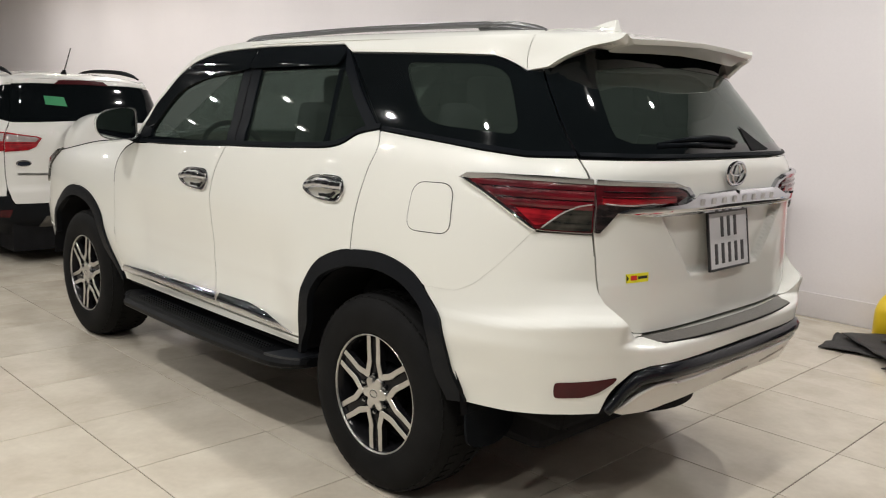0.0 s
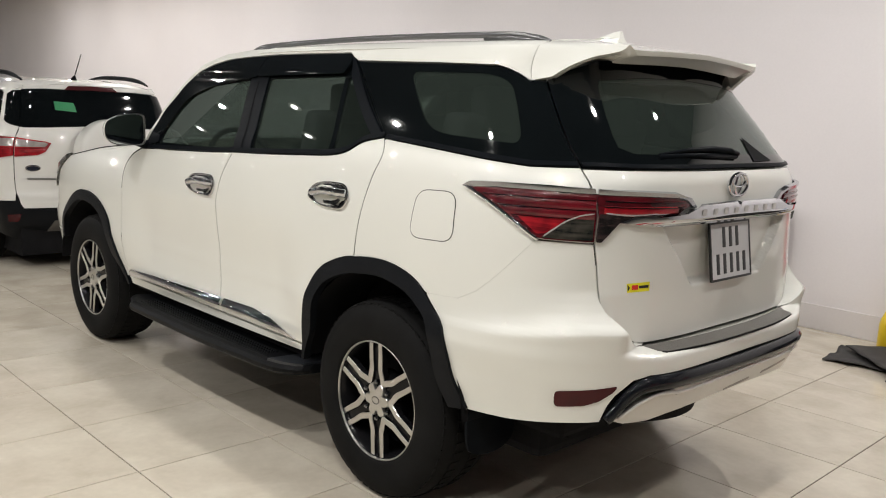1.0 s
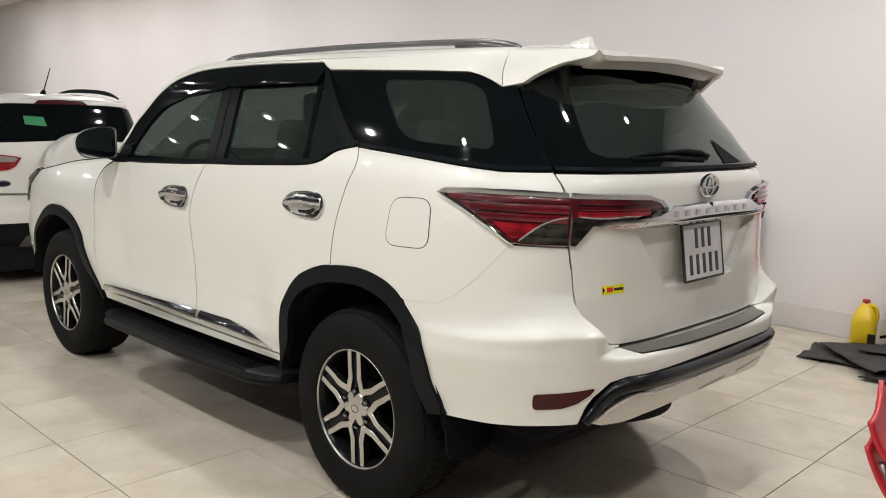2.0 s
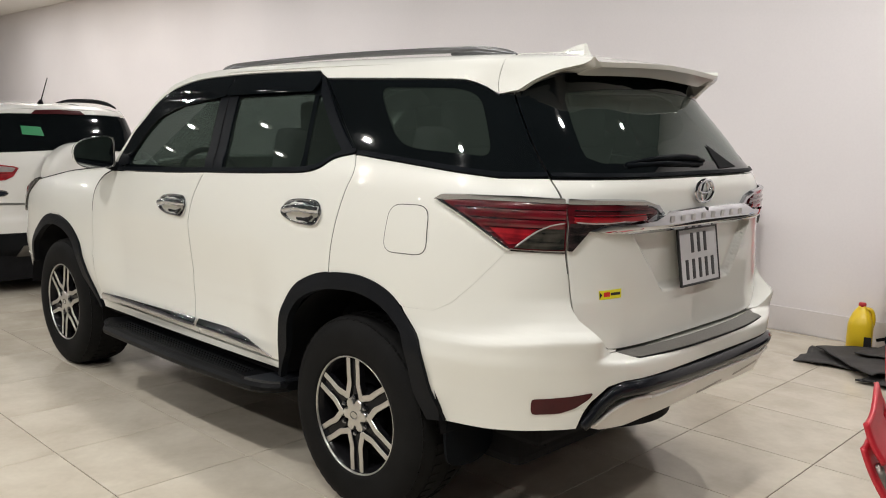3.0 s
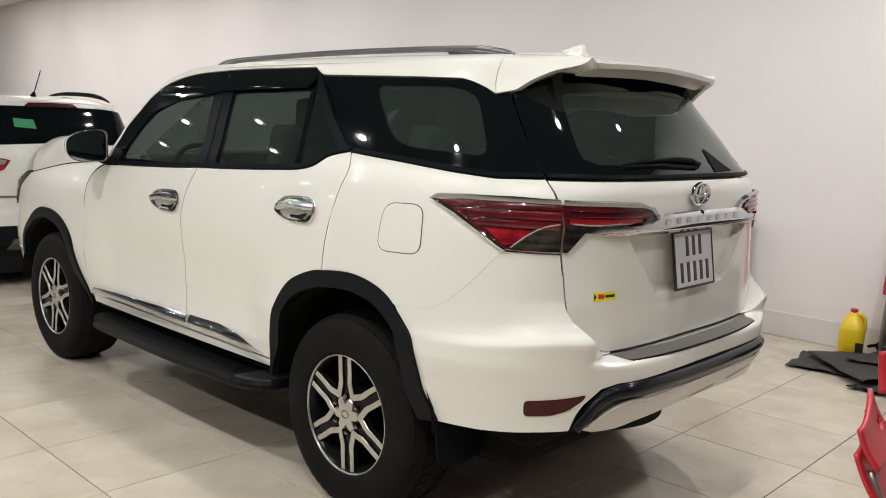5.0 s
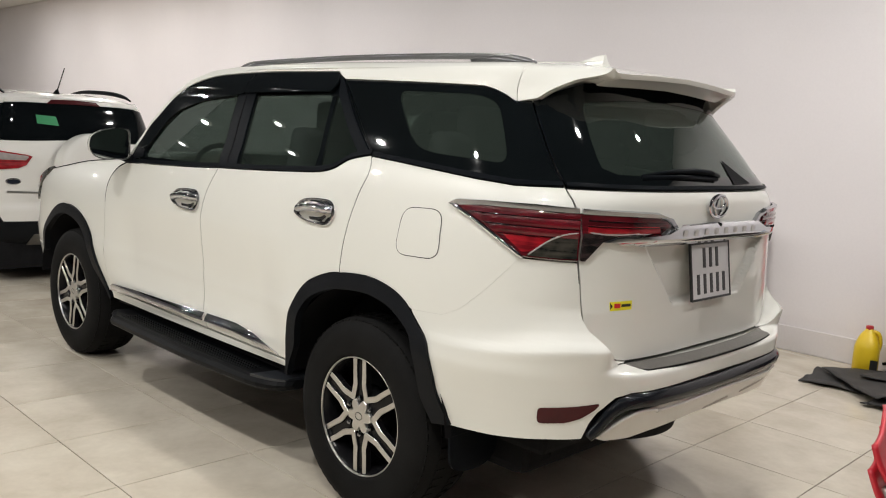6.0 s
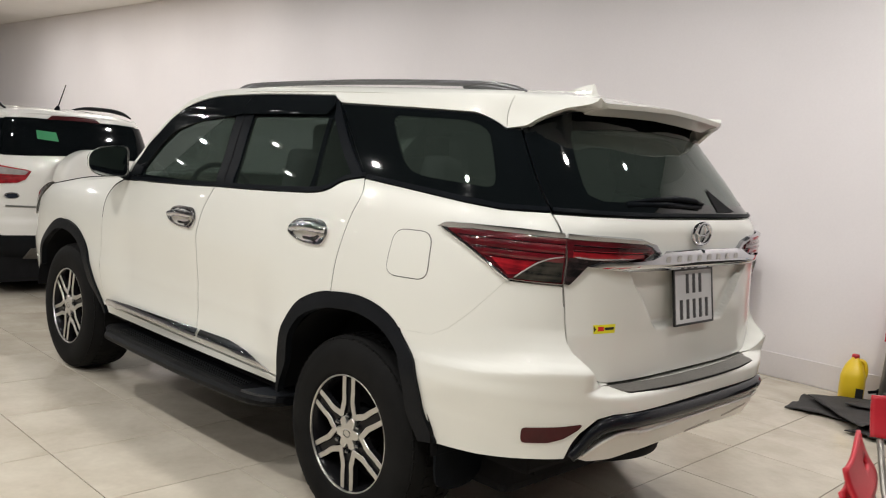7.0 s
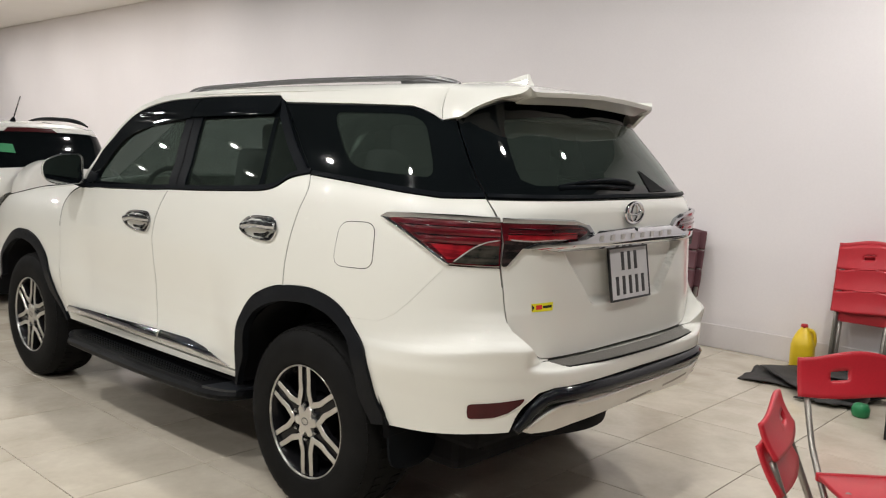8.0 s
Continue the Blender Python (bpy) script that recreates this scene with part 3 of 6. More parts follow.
half_bumper = ([(2, .757), (1.70, .757), (1.45, .760), (1.387, .764), (1.33, .79), (1.265, .835), (1.205, .885), (1.19, .915), (1.167, 1.029), (1.147, 1.096), (.883, 1.098)]
               + list(reversed(bumper_line))[1:] + list(reversed(arch_bumper)) + [(.615, .488), (.768, .496), (1.0, .517), (1.171, .527), (1.205, .575), (1.245, .62), (1.315, .668), (1.388, .682), (1.753, .684), (2, .685)])
half_gate = [(2, 1.327), (1.38, 1.328), (1.045, 1.326), (1.078, 1.292), (1.115, 1.25), (1.142, 1.18), (1.152, 1.098), (1.173, 1.029), (1.197, .915), (1.212, .89), (1.272, .84), (1.336, .795), (1.392, .770), (1.45, .766), (1.70, .763), (2, .763)]


def both_sides(name, poly, fn, material, parent, label="", **kw):
    a = panel(name, poly, fn, material, parent, label, **kw)
    b = panel(name, mirrored(poly), fn, material, parent, label, **kw)
    return a, b


both_sides("rear_door", rear_door_poly, skin, PAINT, car, gap=0.0024)
both_sides("front_door", front_door_poly, skin, PAINT, car, gap=0.0024)
both_sides("rocker_panel", rocker_poly, skin, PAINT, car)
quarters = both_sides("quarter_panel", quarter_poly, skin, PAINT, car, gap=0.0012)


def whole(half):
    return half + [(4 - a, b) for a, b in list(reversed(half))[1:-1]]


bumper = panel("rear_bumper", whole(half_bumper), skin, PAINT, car, step=0.0075, gap=0.0012, thick=lambda z: 0.012 + 0.048 * step01(.66, .72, z))


def shoulder_mesh(sg):
    """The bumper's turned-in wall between its upper edge and the tailgate's corner."""
    bm = bmesh.new()
    outer = [(1.167, 1.029), (1.19, .915), (1.205, .885), (1.265, .835), (1.33, .79), (1.387, .764), (1.45, .760)]
    inner = [(1.175, 1.029), (1.199, .915), (1.214, .89), (1.274, .84), (1.338, .795), (1.394, .770), (1.45, .766)]
    rows = []
    for k in range(len(outer) - 1):
        for i in range(5):
            f = i / 4
            (a, z), (b, w) = [(p[k][0] + (p[k + 1][0] - p[k][0]) * f, p[k][1] + (p[k + 1][1] - p[k][1]) * f) for p in (outer, inner)]
            u, v = Vector(skin(a, z)), Vector(gate_skin(b, w)) + Vector((0, .005, 0))
            u.y += .003
            rows.append([bm.verts.new((-sg * c.x, c.y, c.z)) for c in (u, u.lerp(v, .5), v)])
    for p, q in zip(rows, rows[1:]):
        for j in range(2):
            bm.faces.new((p[j], q[j], q[j + 1], p[j + 1]))
    bmesh.ops.remove_doubles(bm, verts=bm.verts, dist=1e-5)
    bmesh.ops.recalc_face_normals(bm, faces=bm.faces)
    return bm


for sg in (-1, 1):
    part("bumper_shoulder", shoulder_mesh(sg), PAINT, bumper)
half_liner = [(2, .74), (1.5, .745), (1.2, .80), (.70, .84), (.64, .70), (.66, .52), (1.0, .53), (1.3, .54), (2, .56)]
panel("bumper_liner", whole(half_liner), skin, SHADE, car, "black inner side of the bumper", gap=0, thick=0, off=-0.072, step=0.05)
gate = panel("tailgate", whole(half_gate), gate_skin, PAINT, car, step=0.0125)
fuel = rounded([(.395, 1.215), (.553, 1.222), (.566, 1.05), (.385, 1.042)], 0.05, 6)
both_sides("fuel_door_seam", fuel, skin, SHADE, quarters[0], step=0.03, gap=0, thick=0.0, off=0.0006)[1].parent = quarters[1]
panel("fuel_door", shrunk(fuel, 0.0026), skin, PAINT, quarters[0], step=0.03, gap=0, thick=0.0, off=0.0014)

def seam(line, parent, fn=skin, material=None):
    """A dark rubber seal behind the gap between two panels."""
    pts = [Vector(p) for p in line]
    lo, hi = [], []
    for i, p in enumerate(pts):
        d = (pts[min(i + 1, len(pts) - 1)] - pts[max(i - 1, 0)]).normalized()
        lo.append((p.x - d.y * .007, p.y + d.x * .007))
        hi.append((p.x + d.y * .007, p.y - d.x * .007))
    both_sides("door_seal", lo + hi[::-1], fn, material or SHADE, parent, "seal in the panel gap", gap=0, thick=0, off=-0.0016, step=0.03)


for line in (sm_r, sm_b, sm_f):
    seam(line, car)
seam(bumper_line, car, skin, PAINT)

# front fender, bonnet, windscreen
HOOD_EDGE = [(-1.74, 1.210), (-2.1, 1.212), (-2.4, 1.184), (-2.66, 1.140), (-2.93, 1.095)]
fender_poly = flowing(HOOD_EDGE) + [(-3.00, 1.04), (-3.10, .82), (-3.10, .62), (-2.93, .62)] + list(reversed([p for p in arch_f if p[1] > .62 or p[0] > -2.4]))[:-3] + list(reversed(sm_f))[:-1]
both_sides("front_fender", fender_poly, fender_skin, PAINT, car)
both_sides("headlamp", [(-2.86, 1.115), (-2.95, 1.10), (-3.12, 1.03), (-3.30, .92), (-3.16, .88), (-3.02, 1.0)], fender_skin, SMOKELENS, car, "smoked headlamp lens", gap=0, off=0.010)
both_sides("front_bumper_corner", [(-3.105, .85), (-3.33, .85), (-3.38, .45), (-2.95, .45), (-2.94, .61), (-3.105, .61)], fender_skin, PAINT, car)




def hood_skin(a, y):
    e = fender_skin(Y0 - y, 1.218 - 0.125 * step01(2.1, 3.4, y) - 0.03 * step01(2.9, 3.3, y))
    return (a * abs(e[0]), y, e[2] + 0.004 + 0.075 * (1 - abs(a) ** 3) - 0.02 * step01(2.8, 3.3, y))


panel("bonnet", [(-1, 2.02), (-1, 2.6), (-.99, 3.05), (-.6, 3.30), (.6, 3.30), (.99, 3.05), (1, 2.6), (1, 2.02)], hood_skin, PAINT, car, step=0.08)


def screen_skin(a, b):
    return (a * (0.76 - 0.14 * b), 2.12 - 0.78 * b - 0.10 * a * a, 1.20 + 0.50 * b - 0.02 * a * a)


panel("windscreen", [(-1, 0), (-1, 1), (1, 1), (1, 0)], screen_skin, CLEARGLASS, car, "clear laminated windscreen", step=0.1, thick=0)

# roof, with the white pillar line over the side windows
FRAME_TOP = [(-1.715, 1.235), (-1.675, 1.33), (-1.643, 1.42), (-1.575, 1.502), (-1.492, 1.592), (-1.362, 1.655), (-1.165, 1.694), (-.867, 1.709), (-.638, 1.713), (-.21, 1.711)]
frame_top = flowing(FRAME_TOP)
side_top = [p for p in frame_top if p[0] > -1.56]
roof_side = side_top + [(-.165, 1.690), (-.13, 1.676), (.351, 1.664), (.689, 1.654), (.75, 1.642), (.807, 1.625), (.866, 1.601), (.870, 1.64), (.874, 1.67), (.876, 1.70), (.876, 1.726), (.6, 1.726), (.3, 1.726), (-.1, 1.730), (-.6, 1.746), (-1.05, 1.740), (-1.25, 1.722), (-1.42, 1.672), (-1.525, 1.594), (-1.585, 1.520)]
both_sides("roof_side", roof_side, skin, PAINT, car, gap=0.001)
pillar = [p for p in frame_top if p[0] < -1.46] + [(-1.508, 1.609), (-1.592, 1.522), (-1.660, 1.433), (-1.694, 1.338), (-1.735, 1.235)]
both_sides("windscreen_pillar", pillar, skin, PAINT, car, gap=0)


def roof_skin(a, y):
    drop = 0.13 * max(0, (y - 1.15) / 0.5) ** 2
    roll = max(0.0, (abs(a) - 0.88) / 0.12) ** 2
    half = 0.621 * (1 - max(0.0, (0.3 - y) / 0.935) ** 5.4) ** (1 / 5.4) + 0.006 * step01(.3, .8, y)
    return (a * half, y, 1.746 + 0.040 * (1 - a * a) - 0.022 * roll - drop - 0.012 * step01(.7, -.45, y) + 0.004 * math.cos(y * 1.5))


panel("roof", [(-1, -.462), (-.5, -.452), (0, -.447), (.5, -.452), (1, -.462), (1, 1.62), (-1, 1.62)], roof_skin, PAINT, car, step=0.05, gap=0)

# side windows
glass_f = rounded([(-1.56, 1.262), (-1.535, 1.36), (-1.49, 1.425), (-1.40, 1.51), (-1.224, 1.566), (-.90, 1.600), (-.80, 1.272)], 0.03)
glass_r = rounded([(-.736, 1.604), (-.172, 1.616), (-.086, 1.305), (-.64, 1.276)], 0.02)
glass_q = rounded([(-.143, 1.608), (-.126, 1.604), (.118, 1.386), (.062, 1.350), (-.060, 1.309)], 0.010)
frame_poly = frame_top + [(-.165, 1.688), (-.135, 1.672), (.041, 1.534), (.149, 1.426), (.186, 1.383)] + [(a, b + 0.003) for a, b in sm_belt[1:] + sm_beltf[1:]]
both_sides("window_frame", frame_poly, skin, GLOSSBLACK, car, "gloss black window surround", holes=(glass_f, glass_r, glass_q), off=-0.004, gap=0.001)


def pane_skin(a, z):
    """The door glass: an even, slightly arched sheet along the body's line."""
    x, y, z = skin(a, z)
    u = (z - 1.27) / .35
    return (x / W_Z(z) * (W_Z(1.27) + (W_Z(1.62) - W_Z(1.27)) * u + .005 * math.sin(math.pi * u)), y, z)


for g in (glass_f, glass_r, glass_q):
    both_sides("side_window", g, pane_skin, TINT, car, "tinted side window", gap=-0.004, thick=0, off=-0.010, step=0.06)[0].visible_shadow = False
both_sides("pillar_cover", rounded([(-.89, 1.615), (-.745, 1.622), (-.645, 1.272), (-.79, 1.268)], 0.01), skin, SATIN, car, "satin black centre pillar", off=0.001, gap=0)
both_sides("pillar_gap", [(-.822, 1.612), (-.815, 1.612), (-.716, 1.272), (-.723, 1.272)], skin, SHADE, car, "dark door gap", off=0.0035, gap=0, thick=0.001)
both_sides("corner_trim", rounded([(-.185, 1.698), (-.15, 1.684), (.182, 1.382), (.126, 1.378), (-.124, 1.610), (-.15, 1.66)], 0.01), skin, SATIN, car, "satin black rear pillar trim", off=0.003, gap=0)
both_sides("belt_moulding", [(a, b + 0.004) for a, b in sm_belt + sm_beltf[1:]] + [(a, b + 0.022) for a, b in reversed(sm_belt + sm_beltf[1:])], skin, SATIN, car, "black belt moulding", off=0.005, gap=0)


def visor_skin(a, b):
    """The rain visor stands off its window towards its lower edge."""
    x, y, z = skin(a, b)
    sg = -1 if x < 0 else 1
    return (x + sg * (0.003 + 0.006 * step01(1.70, 1.60, z) + 0.012 * math.sin(math.pi * step01(1.71, 1.58, z))), y, z)


VISOR_UP = [(-1.650, 1.315), (-1.627, 1.41), (-1.560, 1.488), (-1.480, 1.578), (-1.350, 1.642), (-1.16, 1.681), (-.83, 1.699)]
VISOR_LOW = [(-.83, 1.606), (-1.0, 1.588), (-1.22, 1.555), (-1.40, 1.497), (-1.49, 1.405), (-1.545, 1.30)]
both_sides("rain_visor", flowing(VISOR_UP) + flowing(VISOR_LOW), visor_skin, GLOSSBLACK, car, "smoked black rain visor", gap=0, thick=0.008)
both_sides("rain_visor", rounded([(-.825, 1.692), (-.638, 1.697), (-.185, 1.699), (-.15, 1.665), (-.165, 1.622), (-.60, 1.614), (-.825, 1.608)], 0.015), visor_skin, GLOSSBLACK, car, "smoked black rain visor", gap=0, thick=0.008)

# rear quarter glass and tailgate glass: black border with a clear field
quarter_glass = [(-.122, 1.670), (.351, 1.659), (.689, 1.649), (.75, 1.637), (.807, 1.621), (.868, 1.598), (.957, 1.612), (.966, 1.53), (.978, 1.453), (1.002, 1.39), (1.034, 1.334), (.803, 1.328), (.643, 1.338), (.407, 1.36), (.197, 1.379), (.155, 1.426), (.047, 1.534)]
clear_q = rounded([(.235, 1.630), (.657, 1.622), (.76, 1.597), (.779, 1.535), (.785, 1.39), (.448, 1.408), (.375, 1.435)], 0.055, 6)


def quarter_skin(a, z):
    """The fixed rear side glass: an even sheet that meets the body's line towards the tailgate."""
    aa = a if a < 2 else 4 - a
    base, low, high = Vector(skin(a, z)), Vector(skin(a, 1.36)), Vector(skin(a, 1.64))
    u = (z - 1.36) / .28
    even = low.lerp(high, u)
    even.x += math.copysign(.004 * math.sin(math.pi * min(1, max(0, u))), even.x)
    return tuple(base.lerp(even, step01(.94, .76, aa)))


both_sides("quarter_window_border", quarter_glass, quarter_skin, CERAMIC, car, "black glass border", holes=(clear_q,), off=0.001)
both_sides("quarter_window", clear_q, quarter_skin, TINT2, car, "dark tinted fixed window", gap=-0.004, thick=0, off=-0.001, step=0.06)[0].visible_shadow = False
both_sides("window_rubber", [(.195, 1.378), (.407, 1.359), (.643, 1.337), (.803, 1.327), (1.03, 1.333), (1.03, 1.345), (.803, 1.341), (.643, 1.352), (.407, 1.374), (.20, 1.392)], skin, SATIN, car, "black rubber seal", off=0.006, gap=0)
half_glass = [(2, 1.70), (1.3, 1.68), (1.05, 1.63), (.963, 1.612), (.972, 1.53), (.985, 1.453), (1.009, 1.39), (1.044, 1.333), (1.38, 1.333), (2, 1.334)]
half_clear = [(2, 1.64), (1.6, 1.63), (1.29, 1.61), (1.268, 1.585), (1.245, 1.49), (1.243, 1.43), (1.255, 1.395), (1.33, 1.377), (1.6, 1.376), (2, 1.379)]
panel("tailgate_window_border", whole(half_glass), skin, CERAMIC, car, "black glass border", holes=(whole(half_clear),), off=0.002)
rear_pane = panel("tailgate_window", whole(half_clear), skin, TINT2, car, "dark tinted rear window", gap=-0.004, thick=0, off=0.0, step=0.05)
rear_pane.visible_shadow = False
panel("tailgate_seal", whole([(2, 1.334), (1.38, 1.333), (1.05, 1.333), (1.045, 1.344), (1.38, 1.344), (2, 1.345)]), skin, SATIN, car, "black rubber seal", off=0.007, gap=0)

# rear wiper
wiper = part("rear_wiper", tube([(0.035, -0.902, 1.382), (-0.02, -0.897, 1.392), (-0.12, -0.888, 1.397), (-0.25, -0.880, 1.393), (-0.42, -0.868, 1.379)], [0.013, 0.018, 0.017, 0.014, 0.005], 10, 0.7), SATIN, car, "black rear wiper arm")
part("wiper_blade", tube([(0.03, -0.902, 1.372), (-0.2, -0.893, 1.377), (-0.42, -0.872, 1.372)], 0.009, 8), SATIN, wiper)
panel("warning_decal", [(2.20, 1.351), (2.39, 1.354), (2.225, 1.437)], skin, SHADE, rear_pane, "black triangular decal", gap=0, thick=0.001, off=0.004)

# roof spoiler
SPAN = [skin(p, q) for p, q in ((.868, 1.603), (.873, 1.64), (.877, 1.67), (.879, 1.70), (.879, 1.722))] + [(-.545, -.461, 1.7345), (-.48, -.458, 1.7465), (-.44, -.456, 1.7515), (-.41, -.455, 1.7545), (-.36, -.453, 1.760), (-.2, -.449, 1.772), (0, -.447, 1.777)]
LIP = [(-.605, -.549, 1.616), (-.582, -.598, 1.650), (-.542, -.656, 1.681), (-.505, -.698, 1.695), (-.475, -.720, 1.705), (-.455, -.731, 1.717), (-.443, -.736, 1.729), (-.428, -.744, 1.715), (-.41, -.747, 1.7135), (-.36, -.752, 1.715), (-.2, -.764, 1.722), (0, -.772, 1.727)]


def spoiler_mesh():
    front = flowing(SPAN, 6)
    lip = flowing(LIP, 6)
    front = front + [(-x, y, z) for x, y, z in reversed(front[:-1])]
    lip = lip + [(-x, y, z) for x, y, z in reversed(lip[:-1])]
    bm = bmesh.new()
    rows = []
    for f, l in zip(front, lip):
        f, l = Vector(f), Vector(l)
        inw = Vector((-f.x * 0.05, 0.0, -0.004 - 0.026 * step01(.50, .43, abs(l.x)) + 0.014 * step01(.443, .425, abs(l.x))))
        flat = Vector((0, 0, 0.002)) if abs(l.x) < 0.44 else Vector((0, 0, 0))
        row = [f.lerp(l, t) + flat * math.sin(math.pi * t) for t in (0, .15, .3, .45, .6, .75, .88, .96, 1)]
        k = step01(.50, .43, abs(l.x))
        under = Vector((l.x * .985, f.y + (l.y - f.y) * (1 - .28 * k), l.z + inw.z - .026 * k))
        row += [l + Vector((0, 0.002, 0)) + inw * 0.5, l + Vector((0, 0.006, 0)) + inw, under.lerp(l + inw, .4) + Vector((0, 0, .006 * k)), under, f.lerp(l, .35) + inw * 1.5, f + inw * 1.5]
        rows.append([bm.verts.new(p) for p in row])
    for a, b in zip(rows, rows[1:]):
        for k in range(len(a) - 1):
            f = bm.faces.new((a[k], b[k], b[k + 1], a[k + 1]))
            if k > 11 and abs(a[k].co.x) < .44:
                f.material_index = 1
    bm.faces.new(rows[0])
    bm.faces.new(rows[-1][::-1])
    bmesh.ops.recalc_face_normals(bm, faces=bm.faces)
    for e in bm.edges:
        if len(e.link_faces) == 2 and e.calc_face_angle(0) > 0.7:
            e.smooth = False
    return bm


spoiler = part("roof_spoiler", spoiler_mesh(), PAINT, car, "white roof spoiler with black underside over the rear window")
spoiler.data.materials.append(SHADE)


def fin_mesh():
    bm = bmesh.new()
    prof = [(-.24, 1.785, .03), (-.30, 1.800, .026), (-.36, 1.820, .014), (-.39, 1.826, .008), (-.395, 1.80, .016), (-.40, 1.782, .03)]
    l = [bm.verts.new((-w, y, z)) for y, z, w in prof]
    r = [bm.verts.new((w, y, z)) for y, z, w in prof]
    for i in range(len(prof) - 1):
        bm.faces.new((l[i], l[i + 1], r[i + 1], r[i]))
    bm.faces.new(l[::-1])
    bm.faces.new(r)
    bmesh.ops.recalc_face_normals(bm, faces=bm.faces)
    return bm


part("aerial_fin", fin_mesh(), PAINT, car, "white shark-fin aerial", False)


def rail_mesh(sg):
    pts = flowing([(sg * .50, 1.50, 1.735), (sg * .52, 1.40, 1.757), (sg * .53, 1.2, 1.767), (sg * .535, .6, 1.776), (sg * .535, .1, 1.774), (sg * .53, -.25, 1.768), (sg * .525, -.36, 1.760), (sg * .515, -.46, 1.742)], 4)
    return tube(pts, [0.006] + [0.012] * (len(pts) - 3) + [0.010, 0.006], 10, 1.0)


for sg in (-1, 1):
    rail = part("roof_rail", rail_mesh(sg), RAILGREY, car, "grey metal roof rail")
    for y0, y1, z0 in ((1.44, 1.20, 1.745), (-.42, -.16, 1.748)):
        part("rail_foot", tube([(sg * .525, y0, z0 - .006), (sg * .53, (y0 + y1) / 2, z0 + .008), (sg * .53, y1, z0 + .010)], [.008, .014, .008], 8), RAILGREY, rail, "rail foot")

# wheel-arch flares
def flare_ring(line, cy, cz, d, side):
    inner = []
    for a, b in line:
        v = Vector((cy - a, cz - b)).normalized() * d * (0.30 + 0.70 * step01(.46, .64, b) if (a - cy) * side > 0 else 1.0)
        inner.append((a + v.x, b + v.y))
    outer = []
    for a, b in line:
        v = Vector((a - cy, b - cz)).normalized() * (.006 if (a - cy) * side < 0 and b < .8 else 0)
        outer.append((a + v.x, b + v.y))
    return outer + list(reversed(inner))


def flare_surface(cy_a, cz, grow):
    def f(a, z):
        x, y, _ = skin(a, max(z, .48))
        sg = -1 if x < 0 else 1
        aa = a if a < 2 else 4 - a
        r = math.hypot((aa - cy_a) * (1.2 if aa > 0 else 1.0), z - cz)
        t = step01(grow + 0.03, grow - 0.05, r)
        return (x + sg * (0.004 + 0.010 * t), y, z)
    return f


both_sides("wheel_arch_flare", flare_ring(arch_r, .235, .42, 0.062, -1), flare_surface(.235, .40, .53), PLASTIC, car, "textured black wheel-arch flare", gap=0, thick=0.032, step=0.03)
both_sides("wheel_arch_flare", flare_ring(arch_f, -2.445, .42, 0.062, 1), flare_surface(-2.445, .40, .53), PLASTIC, car, "textured black wheel-arch flare", gap=0, thick=0.032, step=0.03)


def liner_mesh(cy, sg):
    bm = bmesh.new()
    rows = []
    for k in range(17):
        t = 0.05 + (math.pi - 0.1) * k / 16
        p = (cy + 0.475 * math.cos(t), 0.42 + 0.47 * math.sin(t))
        rows.append([bm.verts.new((sg * x, p[0], p[1])) for x in (0.58, 0.875)])
    for a, b in zip(rows, rows[1:]):
        bm.faces.new((a[0], a[1], b[1], b[0]))
    return bm


for cy in (0.0, 2.745):
    for sg in (-1, 1):
        part("wheel_arch_liner", liner_mesh(cy, sg), SHADE, car, "black wheel-arch liner")

# inner body, floor and underside
bm = boxed(-.60, .60, -.72, 2.05, .40, 1.10)
box(bm, -.58, .58, 2.05, 3.2, .40, .98)
box(bm, -.82, -.60, .55, 2.2, .42, 1.17)
box(bm, .60, .82, .55, 2.2, .42, 1.17)
for sg in (-1, 1):
    x0, x1 = sorted((sg * .60, sg * .80))
    box(bm, x0, x1, -.62, .55, .93, 1.22)
    x0, x1 = sorted((sg * .60, sg * .72))
    box(bm, x0, x1, -.72, -.50, .50, 1.15)
part("inner_body", bm, SHADE, car, "black underbody box, set low to stand in for the shade beneath and cavities", False)
part("chassis", boxed(-.56, .56, -.35, 3.1, .27, .42), SHADE, car, "black chassis", False)
part("cabin_lining", boxed(-.50, .50, -.38, 1.40, 1.690, 1.700), LINER, car, "light grey roof lining", False)
spare_tyre = part("spare_tyre", lathe([(-.10, .001), (-.10, .22), (-.11, .29), (-.085, .345), (0, .36), (.085, .345), (.11, .29), (.10, .22), (.10, .001)], 48, "z"), SHADE, car, "spare tyre slung under the floor")
spare_tyre.location = (-.02, -.47, .468)
# hidden black masses, added to block light and deepen the shadow below
part("rear_shade_block", boxed(-.70, .10, -.76, -.56, .43, .53, None, 0.02), SHADE, car, "black block hidden behind the bumper, added to shade the floor", False)
part("tail_shade_block", boxed(-.60, .16, -.60, -.22, .275, .43, None, 0.04), SHADE, car, "low black block under the tail, added to shade the floor", False)
part("rear_axle", tube([(-.70, 0, .386), (-.12, 0, .386), (-.10, 0, .386), (.10, 0, .386), (.12, 0, .386), (.70, 0, .386)], [.045, .045, .12, .12, .045, .045], 14), SHADE, car, "hidden black rear axle shape, added for shade under the car")
part("exhaust_box", tube([(.42, -.62, .40), (.42, -.55, .39), (.42, -.15, .38), (.40, .60, .36)], [.05, .11, .11, .035], 12, .7), SHADE, car, "hidden dark silencer shape, added for shade under the car")

